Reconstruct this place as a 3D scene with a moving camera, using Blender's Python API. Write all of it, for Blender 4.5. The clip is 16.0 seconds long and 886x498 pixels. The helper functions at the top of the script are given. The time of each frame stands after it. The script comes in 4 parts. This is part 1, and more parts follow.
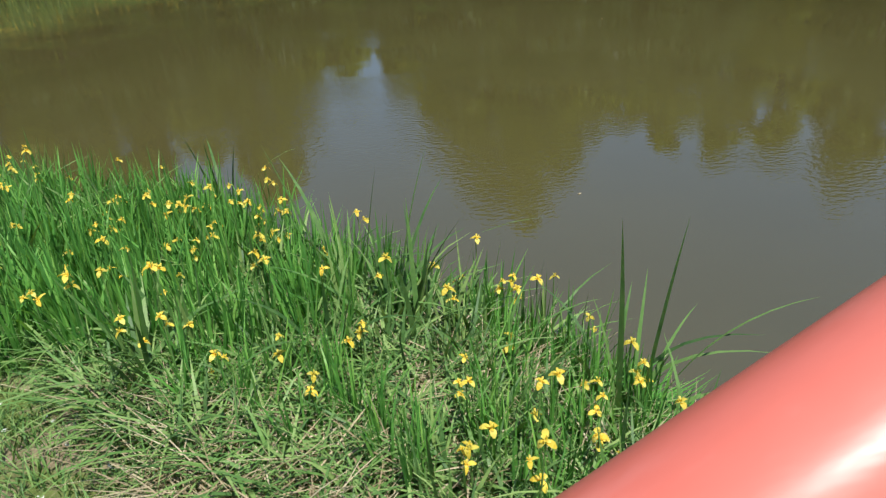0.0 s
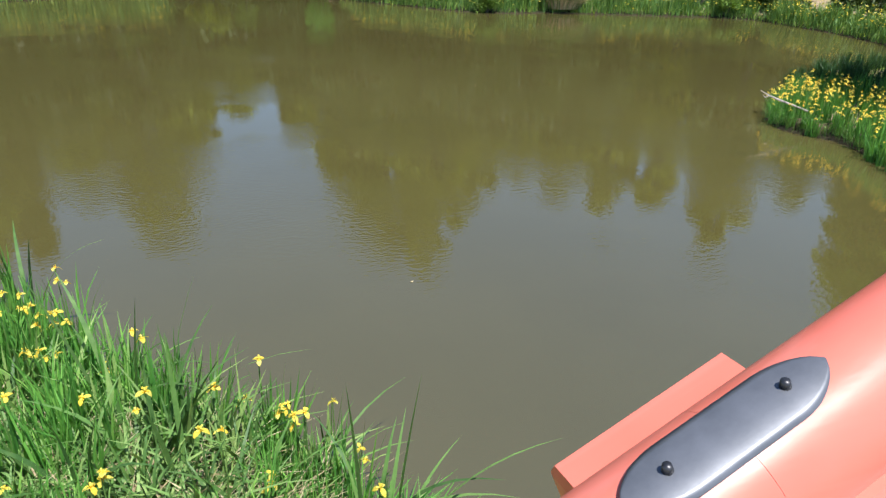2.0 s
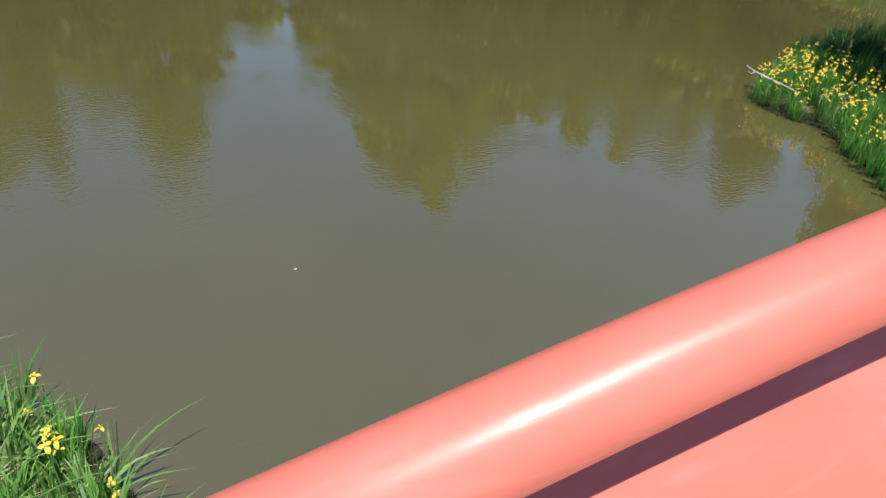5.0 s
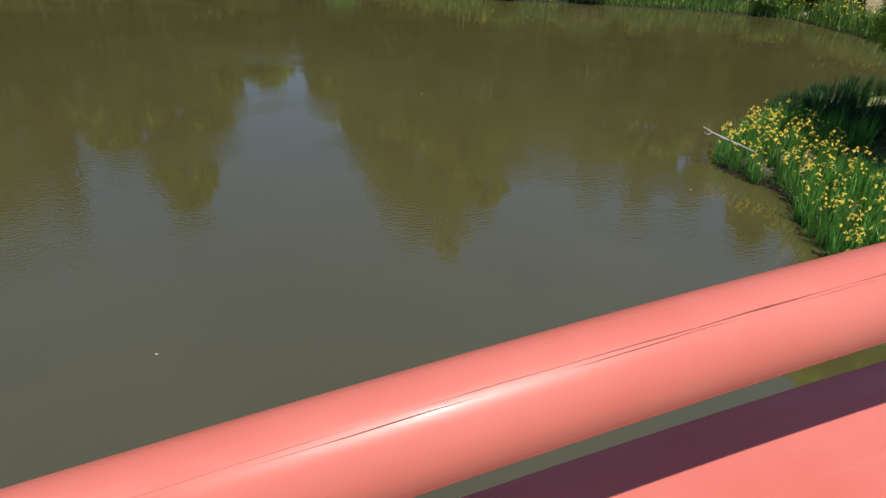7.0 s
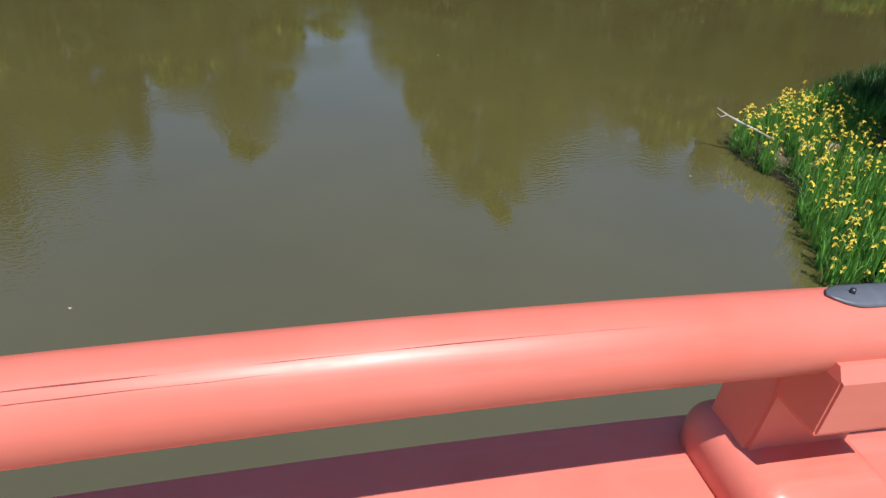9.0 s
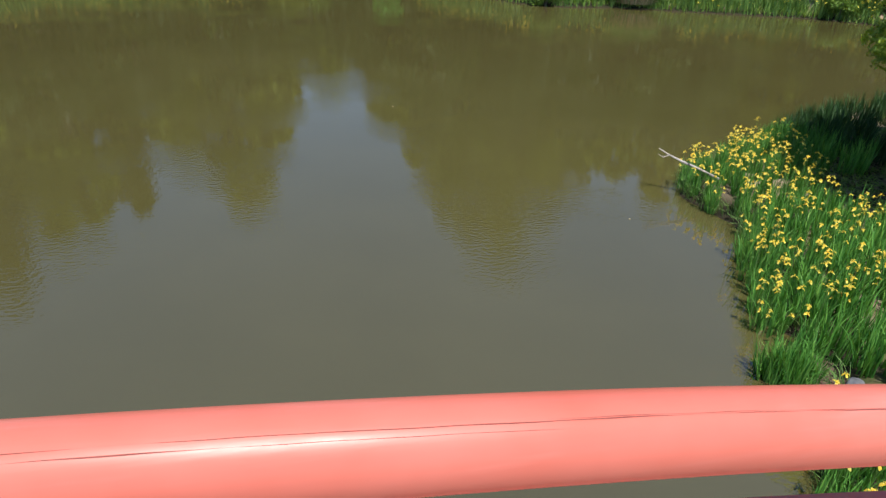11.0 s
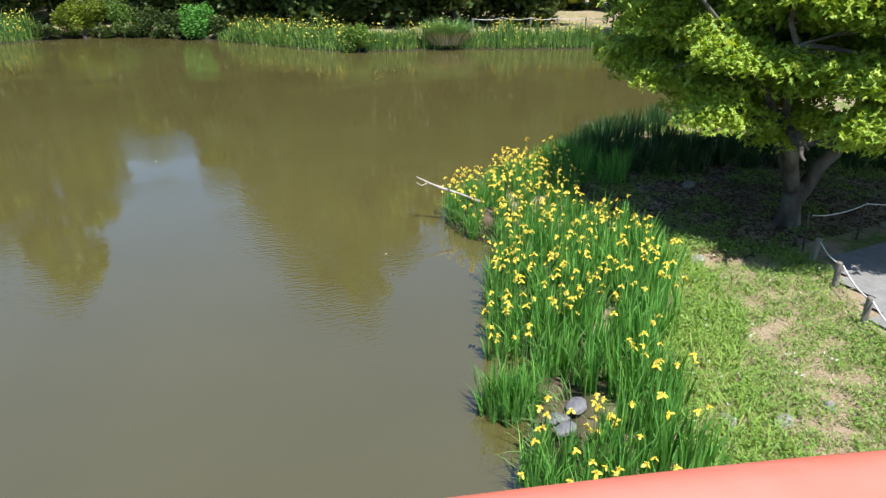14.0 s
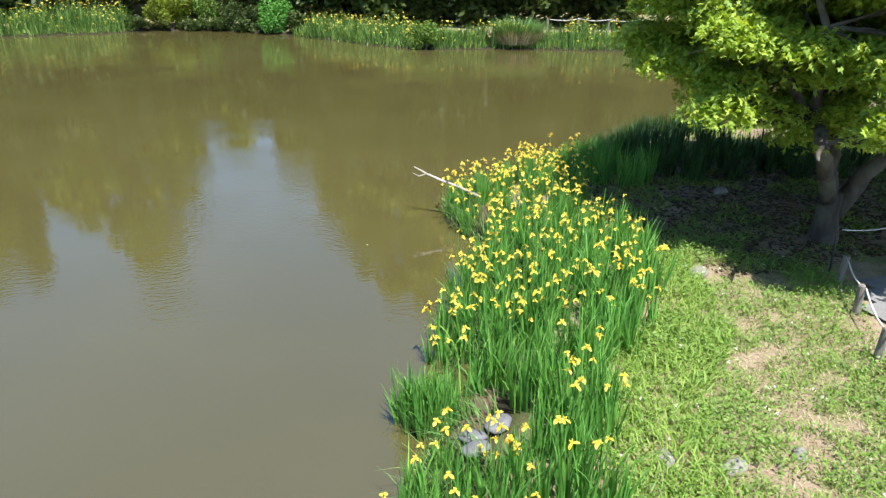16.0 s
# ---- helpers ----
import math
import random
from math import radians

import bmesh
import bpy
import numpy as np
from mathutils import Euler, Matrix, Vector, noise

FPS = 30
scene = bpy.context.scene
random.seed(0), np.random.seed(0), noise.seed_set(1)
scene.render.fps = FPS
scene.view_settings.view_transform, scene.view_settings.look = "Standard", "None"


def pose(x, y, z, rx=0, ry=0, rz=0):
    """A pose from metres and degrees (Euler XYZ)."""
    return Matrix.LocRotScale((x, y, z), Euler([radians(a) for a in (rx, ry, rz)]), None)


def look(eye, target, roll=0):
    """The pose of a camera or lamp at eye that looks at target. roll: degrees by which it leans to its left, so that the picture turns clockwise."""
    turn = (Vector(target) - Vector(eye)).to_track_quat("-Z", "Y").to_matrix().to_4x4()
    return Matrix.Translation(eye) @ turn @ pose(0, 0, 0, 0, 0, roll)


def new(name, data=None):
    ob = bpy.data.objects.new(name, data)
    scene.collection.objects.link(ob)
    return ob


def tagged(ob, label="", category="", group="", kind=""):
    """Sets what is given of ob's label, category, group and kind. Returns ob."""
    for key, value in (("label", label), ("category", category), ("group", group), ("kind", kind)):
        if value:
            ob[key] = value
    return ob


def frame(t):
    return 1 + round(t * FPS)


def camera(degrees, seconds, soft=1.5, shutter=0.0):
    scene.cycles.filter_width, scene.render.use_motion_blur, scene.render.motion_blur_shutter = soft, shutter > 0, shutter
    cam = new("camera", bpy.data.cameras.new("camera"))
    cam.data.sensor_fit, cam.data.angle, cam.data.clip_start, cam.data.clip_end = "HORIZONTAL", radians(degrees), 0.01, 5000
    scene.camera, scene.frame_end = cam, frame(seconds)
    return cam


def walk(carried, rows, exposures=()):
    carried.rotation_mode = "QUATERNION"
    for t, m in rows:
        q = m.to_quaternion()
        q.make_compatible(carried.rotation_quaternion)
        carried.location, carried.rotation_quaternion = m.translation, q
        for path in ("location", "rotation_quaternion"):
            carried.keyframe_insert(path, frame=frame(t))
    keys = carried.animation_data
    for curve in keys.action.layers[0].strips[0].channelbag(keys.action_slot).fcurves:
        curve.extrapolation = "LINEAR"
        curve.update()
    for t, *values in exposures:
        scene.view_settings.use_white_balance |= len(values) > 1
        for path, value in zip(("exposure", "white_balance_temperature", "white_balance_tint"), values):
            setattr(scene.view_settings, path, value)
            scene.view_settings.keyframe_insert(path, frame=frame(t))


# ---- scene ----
SOFT = 1.4
EXPOSURES = [(0, -0.1), (1, 0.16), (2, 0.32), (4.7, 0.18), (6.8, -0.46), (8.2, -0.37), (9.0, -0.12), (10.2, -0.22), (12.3, 0.26), (14.5, 0.47), (16, 0.64)]
# camera: seconds, x, y, z, tilt, lean, turn
PATH = [
    (0, -5.862, 0.193, 2.720, 61.49, 2.28, -19.49),
    (0.5, -5.697, 0.196, 2.878, 61.62, 0.63, -23.07),
    (1, -5.495, 0.143, 2.984, 62.96, -0.73, -26.07),
    (1.5, -5.288, 0.153, 3.091, 64.01, -1.20, -27.26),
    (2, -5.098, 0.126, 3.181, 64.66, -2.28, -26.52),
    (2.5, -4.877, 0.123, 3.251, 63.70, -3.17, -24.60),
    (3, -4.651, 0.129, 3.368, 62.29, -3.67, -23.75),
    (3.5, -4.427, 0.093, 3.444, 58.53, -4.26, -23.37),
    (4, -4.171, 0.072, 3.497, 58.74, -2.83, -24.10),
    (4.5, -3.921, 0.038, 3.603, 58.82, -3.18, -23.48),
    (4.7, -3.815, 0.028, 3.650, 58.09, -4.45, -23.28),
    (6.8, -2.222, -0.043, 3.953, 62.38, -4.74, -20.74),
    (7, -2.044, -0.050, 3.998, 61.84, -3.96, -20.08),
    (7.5, -1.620, -0.081, 4.057, 61.43, -4.98, -17.38),
    (8, -1.222, -0.082, 4.095, 60.63, -4.56, -14.71),
    (8.5, -0.875, -0.113, 4.141, 60.39, -4.71, -13.66),
    (9, -0.541, -0.138, 4.165, 57.62, -4.78, -12.68),
    (9.5, -0.203, -0.154, 4.155, 57.65, -4.66, -11.51),
    (10, 0.130, -0.201, 4.196, 58.51, -2.81, -12.77),
    (10.2, 0.251, -0.202, 4.199, 59.61, -2.77, -12.28),
    (12.3, 1.688, -0.018, 4.012, 62.43, -1.93, -12.84),
    (12.5, 1.824, -0.017, 3.990, 62.38, -1.24, -14.05),
    (13, 2.157, -0.025, 3.924, 62.96, -1.71, -17.48),
    (13.5, 2.477, -0.011, 3.828, 65.18, -1.90, -20.87),
    (14, 2.803, -0.006, 3.750, 66.37, -0.51, -24.63),
    (14.5, 3.141, -0.002, 3.672, 64.45, 0.67, -25.02),
    (15, 3.490, 0.026, 3.618, 65.41, -0.31, -25.45),
    (15.5, 3.834, -0.004, 3.519, 66.85, -1.70, -20.34),
    (16, 4.254, 0.005, 3.392, 66.73, -0.97, -16.38),
]
cam = camera(68.24, 16.0, soft=SOFT)
walk(cam, [(r[0], pose(*r[1:])) for r in PATH], exposures=EXPOSURES)

# ---------------------------------------------------------------- light
SUN_TO = Vector((0.06, -0.38, 0.92)).normalized()
world = bpy.data.worlds.new("sky")
scene.world = world
world.use_nodes = True
wn, wl = world.node_tree.nodes, world.node_tree.links
wn.clear()
sky = wn.new("ShaderNodeTexSky")
sky.sky_type, sky.sun_disc = "NISHITA", False
sky.sun_elevation = math.asin(SUN_TO.z)
sky.dust_density = 0.25
sky.ozone_density = 5.0
sky.sun_rotation = math.atan2(SUN_TO.x, SUN_TO.y)
bg = wn.new("ShaderNodeBackground")
bg.inputs["Strength"].default_value = 0.142
out = wn.new("ShaderNodeOutputWorld")
wl.new(sky.outputs[0], bg.inputs[0])
wl.new(bg.outputs[0], out.inputs[0])
sun = bpy.data.lights.new("sun", "SUN")
sun.energy, sun.angle, sun.color = 6.5, radians(0.53), (1.0, 0.97, 0.92)
sun_ob = new("sun", sun)
sun_ob.matrix_world = look((0, 0, 30), Vector((0, 0, 30)) - SUN_TO)


# ---------------------------------------------------------------- materials
class Nodes:
    def __init__(self, name):
        self.mat = bpy.data.materials.new(name)
        self.mat.use_nodes = True
        self.n, self.l = self.mat.node_tree.nodes, self.mat.node_tree.links
        self.n.clear()
        self.out = self.n.new("ShaderNodeOutputMaterial")

    def add(self, kind, **values):
        node = self.n.new(kind)
        for k, v in values.items():
            node.inputs[k.replace("_", " ")].default_value = v
        return node

    def noise(self, scale, detail=4.0, rough=0.6, vec=None, stretch=None):
        tex = self.add("ShaderNodeTexNoise", Scale=scale, Detail=detail, Roughness=rough)
        if vec is None:
            vec = self.n.new("ShaderNodeTexCoord").outputs["Object"]
        if stretch:
            mp = self.n.new("ShaderNodeMapping")
            mp.inputs["Scale"].default_value = stretch
            self.l.new(vec, mp.inputs["Vector"])
            vec = mp.outputs[0]
        self.l.new(vec, tex.inputs["Vector"])
        return tex.outputs["Fac"]

    def ramp(self, fac, stops):
        r = self.n.new("ShaderNodeValToRGB")
        e = r.color_ramp.elements
        while len(e) < len(stops):
            e.new(0.5)
        for el, (pos, col) in zip(e, stops):
            el.position, el.color = pos, (*col, 1)
        self.l.new(fac, r.inputs[0])
        return r.outputs[0]

    def mix(self, fac, a, b, mode="MIX"):
        m = self.n.new("ShaderNodeMix")
        m.data_type, m.blend_type = "RGBA", mode
        for sock, v in ((m.inputs["Factor"], fac), (m.inputs["A"], a), (m.inputs["B"], b)):
            if isinstance(v, (int, float)):
                sock.default_value = v
            elif isinstance(v, tuple):
                sock.default_value = (*v, 1)
            else:
                self.l.new(v, sock)
        return m.outputs["Result"]

    def bump(self, height, strength, distance=0.01):
        b = self.add("ShaderNodeBump", Strength=strength, Distance=distance)
        self.l.new(height, b.inputs["Height"])
        return b.outputs[0]

    def principled(self, color, rough=0.6, metal=0.0, normal=None, ior=1.45, spec=0.5):
        p = self.add("ShaderNodeBsdfPrincipled", Metallic=metal, IOR=ior)
        p.inputs["Specular IOR Level"].default_value = spec
        for sock, v in ((p.inputs["Base Color"], color), (p.inputs["Roughness"], rough)):
            if isinstance(v, tuple):
                sock.default_value = (*v, 1)
            elif isinstance(v, (int, float)):
                sock.default_value = v
            else:
                self.l.new(v, sock)
        if normal is not None:
            self.l.new(normal, p.inputs["Normal"])
        return p

    def done(self, shader):
        self.l.new(shader.outputs[0], self.out.inputs[0])
        return self.mat


def leaf_material(name, dark, mid, light, rough=0.5, glow=0.24):
    """Thin green tissue: each blade its own tone, some light coming through."""
    m = Nodes(name)
    geo = m.n.new("ShaderNodeNewGeometry")
    info = m.n.new("ShaderNodeObjectInfo")
    tone = m.ramp(geo.outputs["Random Per Island"], [(0.0, dark), (0.5, mid), (1.0, light)])
    grain = m.noise(14, 3)
    tone = m.mix(0.25, tone, m.ramp(grain, [(0.3, dark), (0.7, light)]))
    vary = m.ramp(info.outputs["Random"], [(0.0, (0.8, 0.85, 0.8)), (1.0, (1.15, 1.1, 1.0))])
    tone = m.mix(1.0, tone, vary, "MULTIPLY")
    p = m.principled(tone, rough, spec=0.35)
    t = m.add("ShaderNodeBsdfTranslucent")
    m.l.new(m.mix(1.0, tone, (1.5, 1.35, 0.55), "MULTIPLY"), t.inputs["Color"])
    mx = m.add("ShaderNodeMixShader", Fac=glow)
    m.l.new(p.outputs[0], mx.inputs[1])
    m.l.new(t.outputs[0], mx.inputs[2])
    return m.done(mx)


IRIS_LEAF = leaf_material("iris_leaf", (0.042, 0.165, 0.034), (0.105, 0.325, 0.060), (0.25, 0.49, 0.11))
REED_LEAF = leaf_material("reed_leaf", (0.042, 0.112, 0.034), (0.115, 0.255, 0.065), (0.27, 0.40, 0.14), 0.5, 0.2)
GRASS_LEAF = leaf_material("grass_leaf", (0.085, 0.190, 0.030), (0.185, 0.335, 0.056), (0.350, 0.470, 0.120))
MAPLE_LEAF = leaf_material("maple_leaf", (0.125, 0.250, 0.036), (0.250, 0.390, 0.056), (0.46, 0.56, 0.105), 0.55, 0.34)
TREE_LEAF = leaf_material("tree_leaf", (0.073, 0.124, 0.011), (0.155, 0.211, 0.019), (0.274, 0.325, 0.030))
CONIFER_LEAF = leaf_material("conifer_leaf", (0.03, 0.06, 0.015), (0.05, 0.085, 0.02), (0.085, 0.12, 0.03))
SHRUB_LEAF = leaf_material("shrub_leaf", (0.05, 0.12, 0.015), (0.10, 0.2, 0.03), (0.2, 0.3, 0.06))
BRIGHT_LEAF = leaf_material("bright_leaf", (0.06, 0.22, 0.03), (0.1, 0.32, 0.05), (0.2, 0.42, 0.1))
FAR_LEAF = leaf_material("far_iris_leaf", (0.030, 0.085, 0.022), (0.075, 0.185, 0.042), (0.20, 0.33, 0.085))
# iris leaf again, darkened so its colour carries the maple's shade
SHADED_LEAF = leaf_material("shaded_iris_leaf", (0.016, 0.050, 0.014), (0.030, 0.085, 0.024), (0.060, 0.14, 0.04), 0.5, 0.12)
# litter brown, kept dark to deepen the shade under the maple too
LITTER = leaf_material("brown_litter", (0.028, 0.018, 0.010), (0.065, 0.042, 0.024), (0.15, 0.10, 0.06), 0.8, 0.05)
STRAW = leaf_material("straw", (0.24, 0.18, 0.10), (0.44, 0.36, 0.23), (0.62, 0.54, 0.40), 0.7, 0.15)
PETAL = leaf_material("petal", (0.75, 0.53, 0.04), (0.82, 0.66, 0.09), (0.87, 0.77, 0.20), 0.55, 0.3)
WHITE_PETAL = leaf_material("white_petal", (0.7, 0.7, 0.65), (0.8, 0.8, 0.76), (0.85, 0.85, 0.8), 0.6, 0.2)


def bark_material(name, a, b, scale=9):
    m = Nodes(name)
    n = m.noise(scale, 6, 0.7, stretch=(1, 1, 0.25))
    col = m.ramp(n, [(0.3, a), (0.7, b)])
    patch = m.noise(2.5, 3)
    col = m.mix(m.ramp(patch, [(0.45, (0, 0, 0)), (0.7, (1, 1, 1))]), col, (0.15, 0.15, 0.12))
    return m.done(m.principled(col, 0.9, normal=m.bump(n, 0.6, 0.02)))


BARK = bark_material("bark", (0.035, 0.029, 0.023), (0.11, 0.09, 0.072))
GREY_WOOD = bark_material("weathered_wood", (0.13, 0.115, 0.10), (0.30, 0.27, 0.24), 25)
BLEACHED = bark_material("bleached_wood", (0.30, 0.27, 0.24), (0.55, 0.50, 0.46), 30)


def paint_material():
    m = Nodes("vermilion_paint")
    fine = m.noise(60, 5, 0.65, stretch=(0.25, 1, 1))
    broad = m.noise(3.2, 4, 0.6)
    streak = m.noise(22, 4, 0.6, stretch=(0.06, 1.0, 1.0))
    col = m.ramp(broad, [(0.3, (0.60, 0.14, 0.098)), (0.7, (0.68, 0.19, 0.145))])
    col = m.mix(m.ramp(streak, [(0.55, (0, 0, 0)), (0.8, (0.45, 0.45, 0.45))]), col, (0.73, 0.29, 0.25))
    spots = m.noise(11, 5, 0.7)
    col = m.mix(m.ramp(spots, [(0.62, (0, 0, 0)), (0.75, (0.5, 0.5, 0.5))]), col, (0.64, 0.155, 0.10))
    rough = m.ramp(fine, [(0.2, (0.29, 0.29, 0.29)), (0.8, (0.46, 0.46, 0.46))])
    return m.done(m.principled(col, rough, normal=m.bump(streak, 0.16, 0.004), spec=0.44))


PAINT = paint_material()


def plain(name, a, b, scale, rough=0.8, bump=0.3, dist=0.01, metal=0.0, spec=0.5):
    m = Nodes(name)
    n = m.noise(scale, 6, 0.65)
    big = m.noise(scale * 0.17, 3)
    col = m.mix(0.5, m.ramp(n, [(0.3, a), (0.7, b)]), m.ramp(big, [(0.35, a), (0.65, b)]))
    return m.done(m.principled(col, rough, metal, m.bump(n, bump, dist), spec=spec))


PALE_PAINT = plain("chalky_paint", (0.70, 0.30, 0.25), (0.78, 0.42, 0.36), 50, 0.7)
CRACK = plain("split_paint", (0.17, 0.035, 0.028), (0.32, 0.09, 0.07), 60, 0.8)
STEEL = plain("dark_steel", (0.10, 0.11, 0.13), (0.19, 0.20, 0.23), 40, 0.42, 0.12, 0.002, 0.35)
BOLT = plain("bolt_steel", (0.05, 0.05, 0.055), (0.12, 0.12, 0.13), 90, 0.4, 0.1, 0.002, 0.8)
STONE = plain("grey_stone", (0.16, 0.15, 0.13), (0.32, 0.31, 0.28), 18, 0.85, 0.5, 0.02)
DARK_STONE = plain("slate_stone", (0.09, 0.09, 0.10), (0.22, 0.22, 0.24), 26, 0.5, 0.5, 0.012)
ROPE = plain("white_rope", (0.55, 0.53, 0.5), (0.75, 0.74, 0.7), 80, 0.9, 0.5, 0.004)
PLANK = plain("deck_plank", (0.26, 0.19, 0.13), (0.38, 0.30, 0.22), 20, 0.85)
CONCRETE = plain("concrete", (0.35, 0.34, 0.32), (0.5, 0.49, 0.46), 12, 0.9)


def ground_material():
    m = Nodes("bank_soil_and_turf")
    tex = m.n.new("ShaderNodeTexCoord").outputs["Object"]
    fine = m.noise(34, 6, 0.7, tex)
    broad = m.noise(0.9, 5, 0.65, tex)
    mid = m.noise(3.5, 5, 0.7, tex)
    turf = m.ramp(fine, [(0.25, (0.07, 0.11, 0.025)), (0.6, (0.16, 0.21, 0.055)), (0.85, (0.27, 0.28, 0.11))])
    soil = m.ramp(m.mix(0.45, fine, mid), [(0.3, (0.16, 0.135, 0.08)), (0.48, (0.30, 0.225, 0.15)), (0.7, (0.43, 0.34, 0.25))])
    bare = m.ramp(m.mix(0.5, broad, mid), [(0.41, (0, 0, 0)), (0.52, (1, 1, 1))])
    geo = m.n.new("ShaderNodeNewGeometry")
    sep = m.n.new("ShaderNodeSeparateXYZ")
    m.l.new(geo.outputs["Position"], sep.inputs[0])
    wet = m.ramp(sep.outputs["Z"], [(0.12, (1, 1, 1)), (0.27, (0, 0, 0))])
    col = m.mix(wet, m.mix(bare, turf, soil), (0.035, 0.030, 0.018))
    return m.done(m.principled(col, 0.95, normal=m.bump(fine, 0.8, 0.03), spec=0.2))


GROUND = ground_material()
GRAVEL = plain("path_gravel", (0.15, 0.148, 0.145), (0.25, 0.245, 0.24), 45, 0.95, 0.6, 0.015)
SOIL_DARK = plain("leaf_litter_mud", (0.05, 0.035, 0.022), (0.17, 0.11, 0.075), 40, 0.9, 0.8, 0.02)
SOIL = plain("dry_soil", (0.20, 0.16, 0.11), (0.32, 0.26, 0.19), 6, 0.95, 0.5, 0.02)


def water_material():
    m = Nodes("murky_pond_water")
    tex = m.n.new("ShaderNodeTexCoord").outputs["Object"]
    big = m.noise(0.10, 3, 0.5, tex)
    silt = m.noise(0.5, 4, 0.6, tex)
    col = m.ramp(m.mix(0.35, big, silt), [(0.35, (0.071, 0.062, 0.021)), (0.65, (0.088, 0.077, 0.028))])
    small = m.noise(11, 2, 0.5, tex, (1, 1.6, 1))
    swell = m.noise(2.2, 2, 0.5, tex)
    where = m.ramp(m.noise(0.35, 2, 0.5, tex), [(0.42, (0.12, 0.12, 0.12)), (0.62, (1, 1, 1))])
    h = m.mix(1.0, small, where, "MULTIPLY")
    n1 = m.add("ShaderNodeBump", Strength=0.22, Distance=0.02)
    m.l.new(h, n1.inputs["Height"])
    n2 = m.add("ShaderNodeBump", Strength=0.02, Distance=0.05)
    m.l.new(swell, n2.inputs["Height"])
    m.l.new(n1.outputs[0], n2.inputs["Normal"])
    return m.done(m.principled(col, 0.02, normal=n2.outputs[0], ior=2.2))


WATER = water_material()


# ---------------------------------------------------------------- builders
def mesh_object(name, verts, faces, material, parent=None, label="", smooth=False):
    me = bpy.data.meshes.new(name)
    me.from_pydata([tuple(v) for v in verts], [], [tuple(f) for f in faces])
    me.materials.append(material)
    if smooth:
        me.polygons.foreach_set("use_smooth", [True] * len(me.polygons))
    me.update()
    ob = new(name, me)
    if parent is not None:
        ob.parent = parent
    if label:
        ob["label"] = label
    return ob


def part(name, bm, material, parent, label="", smooth=False):
    me = bpy.data.meshes.new(name)
    bm.to_mesh(me)
    bm.free()
    me.materials.append(material)
    if smooth:
        me.polygons.foreach_set("use_smooth", [True] * len(me.polygons))
    ob = new(name, me)
    if parent is not None:
        ob.parent = parent
    if label:
        ob["label"] = label
    return ob


def thing(name, label, category, group="", m=None):
    ob = new(name)
    if m is not None:
        ob.matrix_basis = m
    return tagged(ob, label, category, group)


def box_bm(x0, x1, y0, y1, z0, z1, bevel=0.006):
    bm = bmesh.new()
    bmesh.ops.create_cube(bm, size=1, matrix=Matrix.Translation(((x0 + x1) / 2, (y0 + y1) / 2, (z0 + z1) / 2)) @ Matrix.Diagonal((x1 - x0, y1 - y0, z1 - z0, 1)))
    if bevel:
        bmesh.ops.bevel(bm, geom=list(bm.edges), offset=bevel, segments=2, affect="EDGES")
    return bm


def tube_data(points, radii, sides=10, cap=True):
    """Rings round a line of points."""
    pts = [Vector(p) for p in points]
    verts, faces = [], []
    ref = Vector((0.3, 1, 0.2)).normalized()
    for i, p in enumerate(pts):
        d = (pts[min(i + 1, len(pts) - 1)] - pts[max(i - 1, 0)]).normalized()
        u = d.cross(ref)
        if u.length < 1e-3:
            u = d.cross(Vector((1, 0, 0)))
        u.normalize()
        v = d.cross(u)
        for k in range(sides):
            a = 2 * math.pi * k / sides
            verts.append(p + radii[i] * (math.cos(a) * u + math.sin(a) * v))
    for i in range(len(pts) - 1):
        for k in range(sides):
            k2 = (k + 1) % sides
            faces.append((i * sides + k, i * sides + k2, (i + 1) * sides + k2, (i + 1) * sides + k))
    if cap:
        faces.append(tuple(range(sides - 1, -1, -1)))
        n = (len(pts) - 1) * sides
        faces.append(tuple(range(n, n + sides)))
    return verts, faces


def join_data(items):
    verts, faces = [], []
    for v, f in items:
        o = len(verts)
        verts += list(v)
        faces += [tuple(i + o for i in q) for q in f]
    return verts, faces


def blades(rng, bases, heights, widths, lean, droop, segs=4, heading=None, fold=0.0):
    """Tapered, bending blades as one vertex and face list (numpy)."""
    n = len(bases)
    a = rng.uniform(0, 2 * np.pi, n) if heading is None else heading
    d = np.stack([np.cos(a), np.sin(a), np.zeros(n)], 1)
    s = np.stack([-np.sin(a), np.cos(a), np.zeros(n)], 1)
    tw = rng.uniform(-0.9, 0.9, n)
    s = s * np.cos(tw)[:, None] + d * np.sin(tw)[:, None]
    rows = []
    for i in range(segs + 1):
        t = i / segs
        up = heights * (t - droop * 0.45 * t ** 3)
        outw = heights * (lean * t + droop * 0.75 * t ** 2.4)
        c = bases + d * outw[:, None] + np.array([0, 0, 1.0]) * up[:, None]
        w = widths * (1 - t ** 2.2) * (0.75 + 0.5 * t)
        if i == segs:
            rows.append(c[:, None])
        else:
            rows.append(np.stack([c - s * (w / 2)[:, None], c + s * (w / 2)[:, None]], 1))
    v = np.concatenate(rows, 1)
    per = v.shape[1]
    f = []
    base = np.arange(n)[:, None] * per
    quads = [np.concatenate([base + 2 * i, base + 2 * i + 1, base + 2 * i + 3, base + 2 * i + 2], 1) for i in range(segs - 1)]
    tri = np.concatenate([base + 2 * segs - 2, base + 2 * segs - 1, base + 2 * segs], 1)
    faces = [tuple(q) for qq in quads for q in qq.tolist()] + [tuple(q) for q in tri.tolist()]
    return v.reshape(-1, 3), faces


